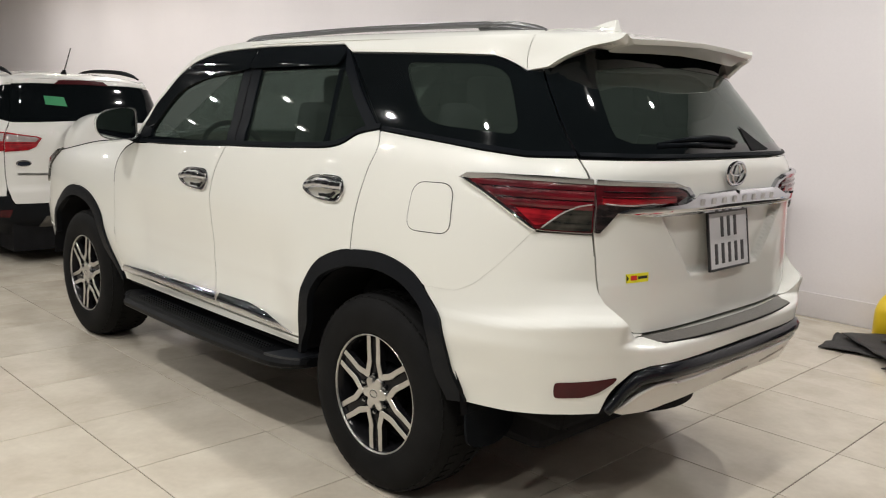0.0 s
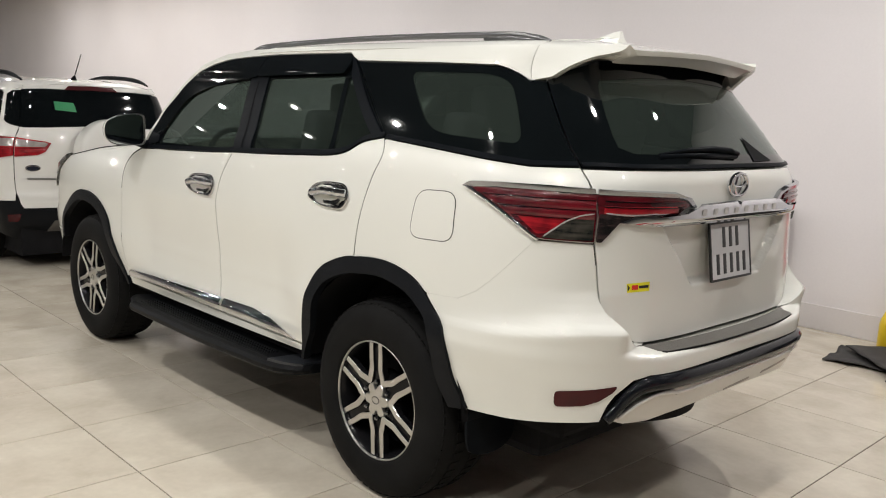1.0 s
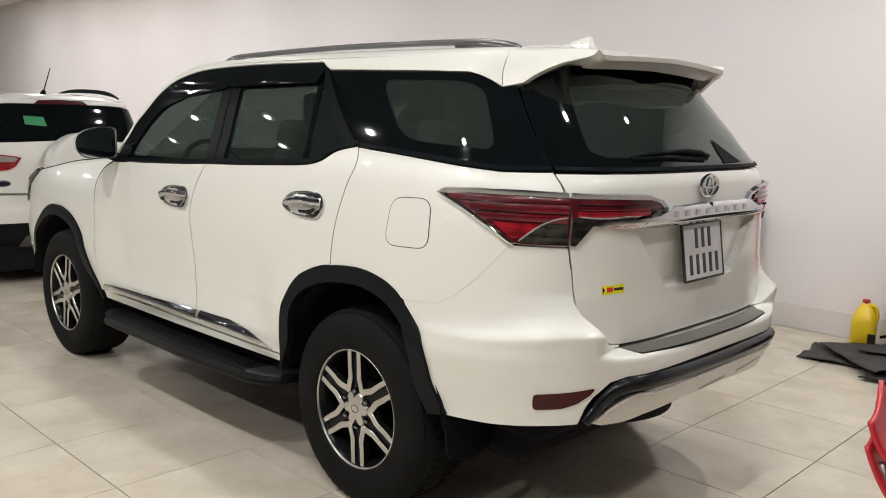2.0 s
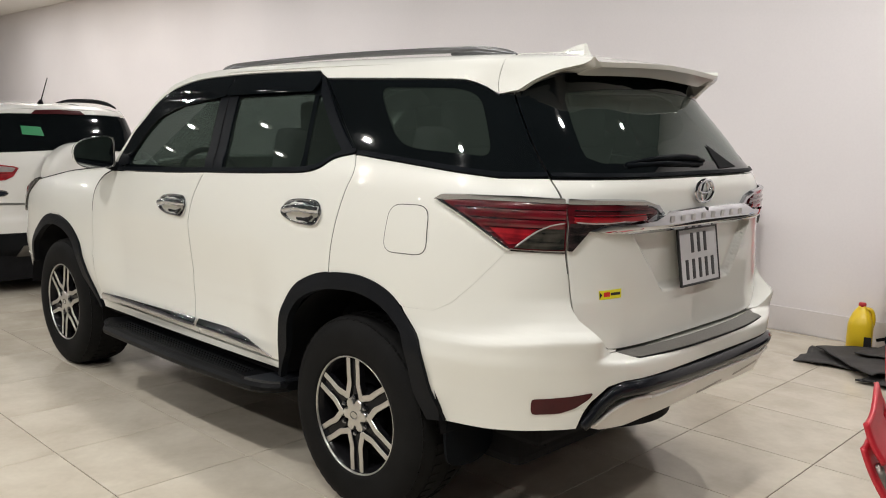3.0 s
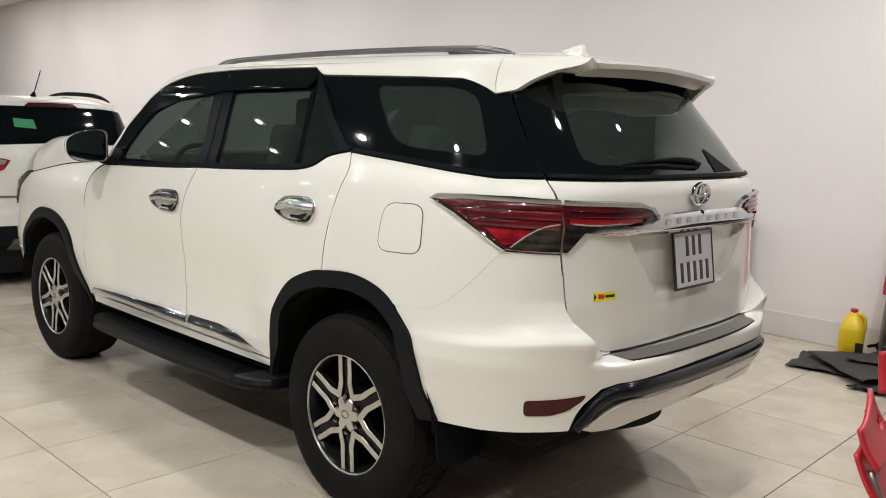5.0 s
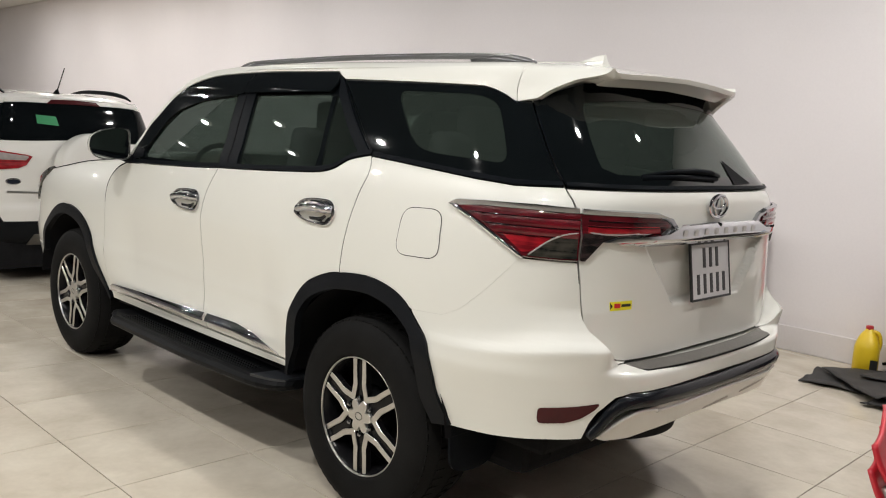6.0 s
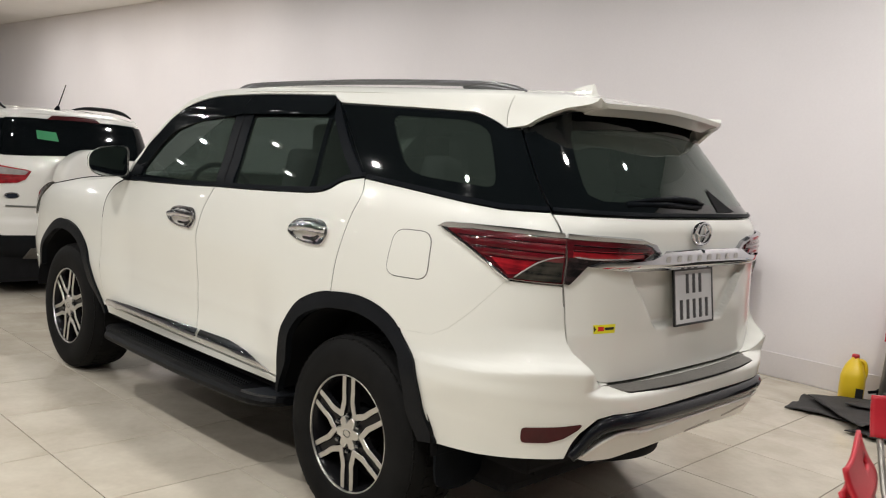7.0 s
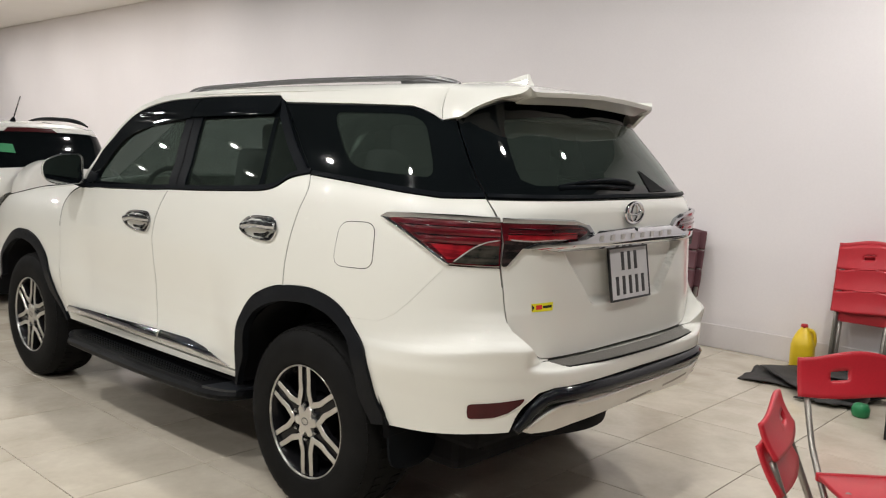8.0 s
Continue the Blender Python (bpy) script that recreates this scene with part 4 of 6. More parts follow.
# cabin: seats, dashboard, wheel
def seat_mesh(w, back, z0):
    bm = boxed(-w / 2, w / 2, -.25, .25, z0, z0 + .14, None, 0.04)
    box(bm, -w / 2, w / 2, -.06, .06, 0, back, pose(0, -.25, z0 + .08, 14, 0, 0), 0.045)
    return bm


def head_mesh(z0):
    bm = boxed(-.13, .13, -.05, .05, z0, z0 + .19, None, 0.035)
    for s in (-.05, .05):
        box(bm, s - .006, s + .006, -.006, .006, z0 - .08, z0 + .02)
    return bm


for sx in (-.37, .37):
    seat = part("front_seat", seat_mesh(.50, .58, .82), SEATGREY, car, "dark grey front seat")
    seat.location = (sx, 1.20, 0)
    head = part("headrest", head_mesh(1.40), SEATGREY, seat)
    head.location = (0, -.40, 0)
seat = part("rear_bench", seat_mesh(1.25, .58, .84), SEATGREY, car, "dark grey rear bench")
seat.location = (0, .28, 0)
for sx in (-.38, .38):
    head = part("headrest", head_mesh(1.40), SEATGREY, seat)
    head.location = (sx, -.40, 0)
part("dashboard", boxed(-.68, .68, 1.86, 2.12, 1.0, 1.20, None, 0.05), DASH, car, "dark dashboard")
steer = part("steering_wheel", tube([(.19 * math.cos(k * math.pi / 12), .19 * math.sin(k * math.pi / 12), 0) for k in range(24)], 0.015, 8, closed=True), DASH, car, "black steering wheel")
steer.matrix_basis = pose(-.40, 1.78, 1.16, 65, 0, 0)


# ---- the white car: lamps, trim, plate ----
def bar_on(name, line, fn, r, material, parent, off=0.012, label="", flat=1.0, taper=0.0):
    """A rounded bar laid along a line of the surface."""
    pts = []
    for p, q in flowing(line, 4):
        e = .004
        nn = (Vector(fn(p + e, q)) - Vector(fn(p - e, q))).cross(Vector(fn(p, q + e)) - Vector(fn(p, q - e))).normalized()
        pts.append(Vector(fn(p, q)) + nn * off)
    return part(name, tube(pts, [r * (.6 if k in (0, len(pts) - 1) else 1 - taper * (1 - step01(0, .3, min(k, len(pts) - 1 - k) / len(pts)))) for k in range(len(pts))], 8, flat), material, parent, label)


def tilted(z0, z1):
    """The body surface, leaning out towards its upper edge."""
    def f(p, q):
        x, y, z = skin(p, q)
        k = min(1.0, max(0.0, (z - z1) / (z0 - z1)))
        return (x * (1 + 0.013 * k), y - 0.008 * k, z)
    return f


def bulged(z0, z1):
    """The body surface, swollen between two heights."""
    def f(p, q):
        x, y, z = skin(p, q)
        k = max(0.0, math.sin(math.pi * min(1, max(0, (z - z1) / (z0 - z1)))))
        return (x * (1 + 0.0030 * k), y - 0.0030 * k, z)
    return f


lamp_side = rounded([(.588, 1.246), (.665, 1.256), (.90, 1.258), (1.108, 1.256), (1.131, 1.19), (1.1435, 1.104), (.925, 1.104), (.888, 1.107)], 0.008)
lamp_gate = rounded([(1.118, 1.252), (1.526, 1.242), (1.60, 1.226), (1.612, 1.212), (1.55, 1.194), (1.30, 1.184), (1.24, 1.168), (1.20, 1.13), (1.172, 1.104), (1.1565, 1.104), (1.146, 1.18)], 0.004)
lens_low = rounded([(.905, 1.108), (1.136, 1.108), (1.122, 1.192), (1.06, 1.184), (1.0, 1.165), (.95, 1.138)], 0.008)
lens_low_gate = rounded([(1.1545, 1.1035), (1.1745, 1.1035), (1.2035, 1.130), (1.2415, 1.167), (1.31, 1.186), (1.1455, 1.192)], 0.003)
glow_side = rounded([(.72, 1.215), (1.115, 1.228), (1.12, 1.20), (1.0, 1.17), (.93, 1.125), (.885, 1.118)], 0.01)
for k, fl in enumerate((lambda p: p, mirrored)):
    tl = panel("tail_lamp", fl(lamp_side), skin, REDLENS, car, "dark red tail lamp with chrome edge", gap=0, off=0.012, thick=0.024, step=0.03)
    panel("lamp_field", fl(glow_side), skin, REDBRIGHT, tl, "bright red lens field", gap=0, off=0.0145, thick=0.004, step=0.03)
    for z0, z1, u0, u1, shade in ((1.2475, 1.232, .625, 1.118, REDLENS), (1.2285, 1.203, .668, 1.121, REDMID), (1.1995, 1.176, .728, 1.120, REDMID)):
        band = rounded([(u0, z0 - .002), (u1, z0), (u1 + .003, z1), (u0 + (z0 - z1) * 2.1, z1 - .005)], .004)
        panel("lens_band", fl(band), bulged(z0, z1), shade, tl, "ribbed red lens band", gap=0, off=0.0155, thick=0.004, step=0.012)
    for z0, u0, u1 in ((1.2312, .655, 1.118), (1.2020, .715, 1.120), (1.1745, .775, 1.02)):
        groove = [(u0, z0 - .003), (u1, z0), (u1, z0 - .0020), (u0 + .008, z0 - .0050)]
        panel("lens_groove", fl(groove), skin, GLOSSBLACK, tl, "dark groove", gap=0, off=0.0182, thick=0.002, step=0.03)
    panel("reversing_lens", fl(lens_low), skin, SMOKELENS, tl, "smoked clear lens", gap=0, off=0.015, thick=0.003, step=0.03)
    panel("chrome_edge", fl(rounded([(.573, 1.249), (.60, 1.266), (.70, 1.2715), (.90, 1.2735), (1.109, 1.2715), (1.113, 1.2565), (.90, 1.2585), (.70, 1.257), (.625, 1.250), (.59, 1.241)], .004, 3)), tilted(1.275, 1.245), SATINCHROME, tl, "chrome edge", gap=0, off=0.0165, thick=0.018, step=0.008)
    bar_on("chrome_edge", fl([(.582, 1.247), (.69, 1.199), (.79, 1.150), (.893, 1.100)]), skin, .0078, CHROME, tl, .012, "chrome edge")
    bar_on("lamp_crescent", fl([(.915, 1.112), (.95, 1.135), (1.0, 1.163), (1.06, 1.183), (1.122, 1.192)]), skin, .0030, CLEARLENS, tl, .0155, "clear light guide")
    tg = panel("tail_lamp_inner", fl(lamp_gate), gate_skin, REDLENS, car, "dark red tail lamp on the tailgate", gap=0, off=0.012, thick=0.024, step=0.03)
    for z0, z1, u1, shade in ((1.2475, 1.2335, 1.53, REDLENS), (1.230, 1.216, 1.575, REDMID), (1.213, 1.198, 1.53, REDBRIGHT)):
        band = rounded([(1.158, z0 - .001), (u1, z0 - .004), (u1 + .01, z1), (1.163, z1 - .002)], .004)
        panel("lens_band", fl(band), bulged(z0, z1), shade, tg, "ribbed red lens band", gap=0, off=0.0155, thick=0.004, step=0.012)
    for z0, u1 in ((1.2322, 1.56), (1.2152, 1.58)):
        panel("lens_groove", fl([(1.158, z0), (u1, z0 - .004), (u1, z0 - .0068), (1.158, z0 - .003)]), skin, GLOSSBLACK, tg, "dark groove", gap=0, off=0.0182, thick=0.002, step=0.03)
    panel("reversing_lens", fl(lens_low_gate), gate_skin, DARKLENS, tg, "black lower lens", gap=0, off=0.015, thick=0.02, step=0.03)
    panel("chrome_edge", fl(rounded([(1.122, 1.2705), (1.35, 1.267), (1.53, 1.2605), (1.61, 1.243), (1.660, 1.210), (1.642, 1.204), (1.597, 1.231), (1.52, 1.248), (1.35, 1.254), (1.126, 1.256)], .004, 3)), tilted(1.272, 1.244), SATINCHROME, tg, "chrome edge", gap=0, off=0.0165, thick=0.018, step=0.008)
    bar_on("lamp_crescent", fl([(1.165, 1.196), (1.30, 1.190), (1.50, 1.198)]), gate_skin, .0034, CLEARLENS, tg, .013, "clear light guide")
    panel("reflector", fl(rounded([(.966, .622), (.978, .628), (1.15, .642), (1.25, .652), (1.232, .632), (1.17, .600), (1.10, .583), (.978, .574), (.966, .58)], 0.012)), skin, DARKRED, bumper, "dull red bumper reflector", gap=0, off=0.003, thick=0.008, step=0.03)

half_garnish = [(2, 1.214), (1.68, 1.212), (1.63, 1.205), (1.57, 1.19), (1.38, 1.182), (1.19, 1.179), (1.19, 1.168), (1.45, 1.158), (1.62, 1.154), (2, 1.156)]


def garnish_skin(a, z):
    """A rounded bar across the tailgate."""
    x, y, z = skin(a, z)
    return (x, y - 0.004 - 0.02 * step01(.62, .42, abs(x)) * step01(1.150, 1.170, z) * step01(1.2165, 1.209, z), z)


garnish = panel("tailgate_garnish", whole(half_garnish), garnish_skin, CHROME, car, "chrome bar with raised characters across the tailgate", gap=0, off=0.008, thick=0.03, step=0.008)
for k in range(8):
    u = 2 + (-.293 + .0785 * k) / .93
    mark = rounded([(u - .014, 1.2025), (u + .014, 1.2025), (u + .014, 1.181), (u - .014, 1.181)], .006, 3)
    panel("raised_mark", mark, garnish_skin, ALLOY, garnish, "small raised metal mark", gap=0, off=0.0105, thick=0.0025, step=0.02)

# plain oval emblem
def oval(rx, rz, n=32):
    return [(rx * math.cos(2 * math.pi * k / n), 0.0, rz * math.sin(2 * math.pi * k / n)) for k in range(n)]


emblem = part("emblem", tube(oval(.066, .044), 0.0075, 8, closed=True), CHROME, car, "plain oval chrome emblem")
emblem.matrix_basis = pose(-.018, -.946, 1.276, 3, 0, 0) @ Matrix.Diagonal((.98, 1, .90, 1))
part("emblem_ring", tube(oval(.022, .038), 0.006, 8, closed=True), CHROME, emblem)
part("emblem_ring", tube([(p[0], p[1], p[2] + .016) for p in oval(.048, .024)], 0.006, 8, closed=True), CHROME, emblem)

for fl in (lambda p: p, mirrored):
    bar_on("bonnet_seal", fl(HOOD_EDGE[1:]), fender_skin, .0028, SHADE, car, .002, "dark gap along the bonnet")

# number plate, its characters reduced to plain bars
plate = part("number_plate", boxed(-.142, .142, -.004, .004, -.101, .101, None, 0.003), PLATEWHITE, car, "white number plate with plain black bars")
plate.matrix_basis = pose(-.016, -.938, 1.042, -8.5, 0, 0)
bm = bmesh.new()
for a in (-1, 1):
    box(bm, -.142, .142, -.006, .003, a * .101 - .0042, a * .101 + .0042, None, 0.001)
    box(bm, a * .142 - .0042, a * .142 + .0042, -.006, .003, -.104, .104, None, 0.001)
part("plate_frame", bm, INK, plate, "dark plate frame")
for row, n, z in ((0, 3, .048), (1, 5, -.046)):
    for k in range(n):
        x = (k - (n - 1) / 2) * .0475
        bm = boxed(x - .0105, x + .0105, -.0055, -.003, z - .036, z + .036, None, 0.002)
        part("plain_bar", bm, INK, plate, "", False)

# yellow sticker with plain marks
sticker = panel("sticker", [(1.325, .970), (1.447, .971), (1.449, .941), (1.329, .941)], gate_skin, STICKYELLOW, gate, "yellow sticker with red and black marks", gap=0, off=0.001, thick=0.001)
panel("sticker_mark", [(1.350, .964), (1.383, .964), (1.384, .949), (1.351, .949)], gate_skin, STICKRED, sticker, "red mark", gap=0, off=0.002, thick=0.0)
panel("sticker_mark", [(1.388, .961), (1.440, .961), (1.441, .952), (1.389, .952)], gate_skin, INK, sticker, "dark mark", gap=0, off=0.002, thick=0.0)
panel("sticker_mark", [(1.327, .968), (1.342, .956), (1.330, .944)], gate_skin, INK, sticker, "dark mark", gap=0, off=0.002, thick=0.0)

# lower bumper: gloss black band, silver skid, step plate
band_half = [(1.205,.530),(1.262,.572),(1.305,.612),(1.345,.640),(1.40,.652),(1.52,.652),(1.76,.650),(2,.648)]
band_line = band_half + [(4 - p, q) for p, q in reversed(band_half[:-1])]
bar_on("bumper_band", band_line, skin, .030, BAND, bumper, -.006, "gloss dark rounded bumper band", 1.0, 0.35)
SILVER = mat("satin_silver_plastic", (0.72, 0.70, 0.66), 0.35, 0.1, 0.3, vary=0.05, scale=7)
half_skid = [(2,.622),(1.76,.622),(1.54,.626),(1.44,.622),(1.39,.606),(1.35,.586),(1.31,.562),(1.252,.526),(1.30,.515),(1.42,.515),(1.52,.527),(1.87,.540),(2,.540)]


def skid_skin(a, z):
    x, y, z = skin(a, z)
    return (x, y + 0.25 * max(0, .60 - z) - 0.004, z)


panel("skid_plate", whole(half_skid), skid_skin, SILVER, bumper, "satin silver lower bumper trim", gap=0, off=0.004, thick=0.04, step=0.02)
bar_on("skid_lip", (lambda q: q + [(4 - p, z) for p, z in reversed(q[:-1])])([(1.27, .535), (1.30, .555), (1.36, .596), (1.44, .618), (1.52, .613), (1.56, .608), (2, .612)]), skid_skin, .0065, SILVER, bumper, .006, "satin silver upper lip")
for slot in ([(1.925, .540), (2.127, .553), (2.127, .562), (1.925, .550)], [(2.236, .556), (2.47, .572), (2.47, .582), (2.236, .565)]):
    panel("skid_slot", rounded(slot, .004), skid_skin, STEEL, bumper, "grey slot", gap=0, off=0.0058, thick=0.002, step=0.03)


def step_shape(grow, lift):
    """The curved plate on the bumper's top, grown by a margin and lifted."""
    pad_bm = bmesh.new()
    pad_rows = []
    for k in range(25):
        x = (-.50 + 1.0 * k / 24) * (1 + grow / .5)
        bow = 0.045 * (abs(x) / .5) ** 2.6
        yi, yo = -.960 + bow + grow * .4, -1.021 + bow - grow * .3
        if abs(x) > .475:
            yo += (abs(x) - .475) * .9
        pad_rows.append([pad_bm.verts.new(p) for p in ((x, yi, .740), (x, yi, .7575 + lift), (x, yo, .748 + lift), (x, yo + .002, .7435 + lift), (x, yo + .012, .735))])
    for a, b in zip(pad_rows, pad_rows[1:]):
        for j in range(4):
            pad_bm.faces.new((a[j], a[j + 1], b[j + 1], b[j]))
    for row in (pad_rows[0], pad_rows[-1]):
        pad_bm.faces.new(row)
    bmesh.ops.recalc_face_normals(pad_bm, faces=pad_bm.faces)
    return pad_bm


ledge_bm = bmesh.new()
ledge_rows = []
for k in range(27):
    x = -.53 + 1.06 * k / 26
    bow = 0.045 * (abs(x) / .5) ** 2.6
    ledge_rows.append([ledge_bm.verts.new(p) for p in ((x, -.895 + bow, .735), (x, -.895 + bow, .754), (x, -.960 + bow, .752), (x, -1.006 + bow, .743))])
for a, b in zip(ledge_rows, ledge_rows[1:]):
    for j in range(3):
        ledge_bm.faces.new((a[j], a[j + 1], b[j + 1], b[j]))
bmesh.ops.recalc_face_normals(ledge_bm, faces=ledge_bm.faces)
part("bumper_ledge", ledge_bm, PAINT, bumper)
step_plate = part("step_plate", step_shape(0, .003), PAD, bumper, "dark grey bumper step plate", False)
part("plate_border", step_shape(.006, 0), SATIN, bumper, "black rubber border of the step plate", False)

# door handles: chrome bowl toned dark, bar, black panel as the recess's shade
def handle(y0, y1, z, tilt):
    mid = (y0 + y1) / 2
    h = (y0 - y1) / 2
    root = None
    a0, a1 = (Y0 - y0), (Y0 - y1)
    if a1 > 0:
        a1 *= 0.82
    bowl = [(a0, z - .004 - tilt), (a0 + h * .35, z + .036), (a0 + h * .9, z + .048), (a1 - h * .16, z + .043 + tilt), (a1, z - .002 + tilt), (a1 - h * .16, z - .047), (a0 + h * .9, z - .046), (a0 + h * .4, z - .034)]

    def bowl_skin(a, zz):
        x, y, zz = skin(a, zz)
        aa = a if a < 2 else 4 - a
        q = math.hypot((aa - (a0 + a1) / 2) / (abs(a1 - a0) * .46), (zz - (z - .004)) / .046)
        sink = 0.030 * step01(1.0, .35, q)
        return (x + (sink if x < 0 else -sink), y, zz)

    for fl in (lambda p: p, mirrored):
        root = panel("door_handle", fl(rounded(bowl, 0.034, 5)), bowl_skin, BOWL, car, "chrome door handle with chrome bowl", gap=0, off=0.005, thick=0.012, step=0.02)
        panel("handle_recess", fl(rounded([(a0 + h * .52, z - .016), (a0 + h * 1.0, z - .012), (a1 - h * .26, z - .018), (a1 - h * .42, z - .040), (a0 + h * .85, z - .043)], 0.010)), bowl_skin, GLOSSBLACK, root, "black panel for the shade in the recess", gap=0, off=0.017, thick=0.006, step=0.02)
        sg = -1 if fl(bowl)[0][0] < 2 else 1
        x = sg * abs(skin(a0, z)[0])
        pts = flowing([(x + sg * .004, y0 - .018, z + .000), (x + sg * .015, y0 - .06, z + .006), (x + sg * .022, mid, z + .012 + tilt), (x + sg * .020, y1 + .05, z + .012 + tilt), (x + sg * .006, y1 + .012, z + .010 + tilt)], 9)
        part("handle_bar", tube(pts, [.010 + (.008 + .004 * abs(math.sin(k * .62))) * step01(0, .25, k / len(pts)) for k in range(len(pts))], 12, 0.8), WAVYCHROME, root, "chrome pull bar")
        rim_line = rounded(bowl, 0.034, 5)
        bar_on("bowl_edge", fl(rim_line + rim_line[:1]), skin, .0045, CHROME, root, .006, "raised chrome edge")


handle(.455, .185, 1.142, .006)
handle(1.485, 1.200, 1.090, .006)

# door sill chrome strips
def strip_skin(p, q):
    x, y, z = skin(p, q)
    return (x * (1 + 0.022 * max(0.0, min(1.0, (.585 - z) / .07)) + 0.013 * math.sin(max(0.0, min(1.0, (z - .49) / .09)) * math.pi)), y, z)


for fl in (lambda p: p, mirrored):
    for top in ([(-1.835, .530), (-1.815, .543), (-1.55, .553), (-1.2, .562), (-.825, .573)], [(-.80, .574), (-.55, .578), (-.40, .566), (-.30, .548), (-.19, .523)]):
        low = [(p, q - .034) for p, q in top] if top[0][0] < -1 else [(-.80, .540), (-.55, .544), (-.40, .536), (-.19, .520)]
        strip = panel("sill_strip", fl(top + low[::-1]), strip_skin, CHROME, car, "chrome lower door strip", gap=0, off=0.004, thick=0.008, step=0.02)


# running boards
def board_round(y):
    """How far the rear end of a running board is rounded off, 1 where it is full."""
    return math.sqrt(max(0.0, 1 - (max(0.0, .64 - y) / .20) ** 2))


def board_edge(y):
    return .965 + .03 * step01(.45, 1.2, y) - .12 * (1 - board_round(y))


for sg in (-1, 1):
    bm = bmesh.new()
    rows = []
    for y in (2.06, 2.01, 1.92, 1.6, 1.2, 1.0, .8, .64, .57, .52, .48, .455, .442):
        end = step01(2.06, 1.90, y) * board_round(y)
        out = board_edge(y) - .07 * (1 - step01(2.06, 1.90, y))
        zt, zb = .408, .353 + .020 * (1 - end)
        rows.append([bm.verts.new((sg * x, y, z)) for x, z in ((.70 - .04 * end, zt - .012), (out - .075, zt), (out - .032, zt + .003), (out - .012, zt - .003), (out, zt - .018), (out - .003, zb + .018), (out - .018, zb + .005), (out - .045, zb), (.70 - .04 * end, zb))])
    for a, b in zip(rows, rows[1:]):
        for j in range(len(a)):
            bm.faces.new((a[j], a[(j + 1) % len(a)], b[(j + 1) % len(a)], b[j]))
    bm.faces.new(rows[0])
    bm.faces.new(rows[-1][::-1])
    bmesh.ops.recalc_face_normals(bm, faces=bm.faces)
    board = part("running_board", bm, BOARD, car, "black running board with ribbed tread", False)
    for x in (.850, .871, .892, .913, .934):
        part("tread_rib", boxed(sg * x - .005, sg * x + .005, .70, 1.9, .4045, .4115, None, 0.002), BOARD, board, "", False)
    bm = bmesh.new()
    cap_line = [(.74, .585), (board_edge(.62) - .014, .62)] + [(board_edge(y) - .014, y) for y in (.57, .52, .48, .46)] + [(.74, .455)]
    upper = [bm.verts.new((sg * x, y, .4155)) for x, y in cap_line]
    lower = [bm.verts.new((sg * x, y, .396)) for x, y in cap_line]
    bm.faces.new(upper)
    for p in range(len(cap_line)):
        q = (p + 1) % len(cap_line)
        bm.faces.new((upper[p], upper[q], lower[q], lower[p]))
    bmesh.ops.recalc_face_normals(bm, faces=bm.faces)
    part("end_cap", bm, CAPGREY, board, "grey end cap", False)
    for y in (.75, 1.3, 1.85):
        part("bracket", boxed(min(sg * .60, sg * .84), max(sg * .60, sg * .84), y - .03, y + .03, .338, .368), SHADE, board, "", False)
    bm = bmesh.new()
    outline = rounded([(.79, .56), (.850, .46), (.842, .36), (.825, .318), (.74, .296), (.655, .303), (.60, .34), (.56, .55)], .04, 4)
    front_face = [bm.verts.new((sg * x, -.462, z)) for x, z in outline]
    rear_face = [bm.verts.new((sg * x, -.474, z)) for x, z in outline]
    bm.faces.new(front_face)
    bm.faces.new(rear_face[::-1])
    for p in range(len(outline)):
        q = (p + 1) % len(outline)
        bm.faces.new((front_face[p], front_face[q], rear_face[q], rear_face[p]))
    bmesh.ops.recalc_face_normals(bm, faces=bm.faces)
    part("mud_flap", bm, SATIN, car, "black rubber mud flap", False)

# door mirrors
def mirror_mesh():
    bm = bmesh.new()
    out = rounded([(-.106, .022), (-.085, .052), (-.03, .078), (.06, .088), (.107, .080), (.109, -.076), (-.02, -.082), (-.075, -.070), (-.107, -.035)], 0.026, 4)
    rings = []
    for y, k in ((-.012, .985), (-.02, 1.0), (.0, .99), (.04, .88), (.08, .68), (.10, .30)):
        rings.append([bm.verts.new((x * k, y, z * k)) for x, z in out])
    for a, b in zip(rings, rings[1:]):
        for j in range(len(a)):
            bm.faces.new((a[j], a[(j + 1) % len(a)], b[(j + 1) % len(a)], b[j]))
    bm.faces.new(rings[-1])
    inner = [bm.verts.new((x * .955, -.010, z * .945)) for x, z in out]
    for j in range(len(inner)):
        bm.faces.new((rings[0][j], rings[0][(j + 1) % len(inner)], inner[(j + 1) % len(inner)], inner[j]))
    bmesh.ops.recalc_face_normals(bm, faces=bm.faces)
    return bm, out


for sg in (-1, 1):
    bm, out = mirror_mesh()
    mirror = part("door_mirror", bm, PAINT, car, "white door mirror with black rim")
    mirror.matrix_basis = pose(sg * .978, 1.985, 1.316, 0, 0, 0) @ Matrix.Diagonal((-sg, 1, 1, 1))
    bm = bmesh.new()
    vs = [bm.verts.new((x * .95, -.013, z * .94)) for x, z in out]
    bm.faces.new(vs)
    part("mirror_glass", bm, MIRROR, mirror, "mirror glass", False)
    bm = tube([(x * .985, -.017, z * .98) for x, z in out], 0.0032, 6, closed=True)
    part("mirror_rim", bm, DARKCHROME, mirror, "thin bright rim")
    part("mirror_arm", tube([(.07, .03, -.05), (.12, .02, -.075), (.17, .0, -.085)], [.03, .026, .03], 8), SATIN, mirror, "black mirror arm")

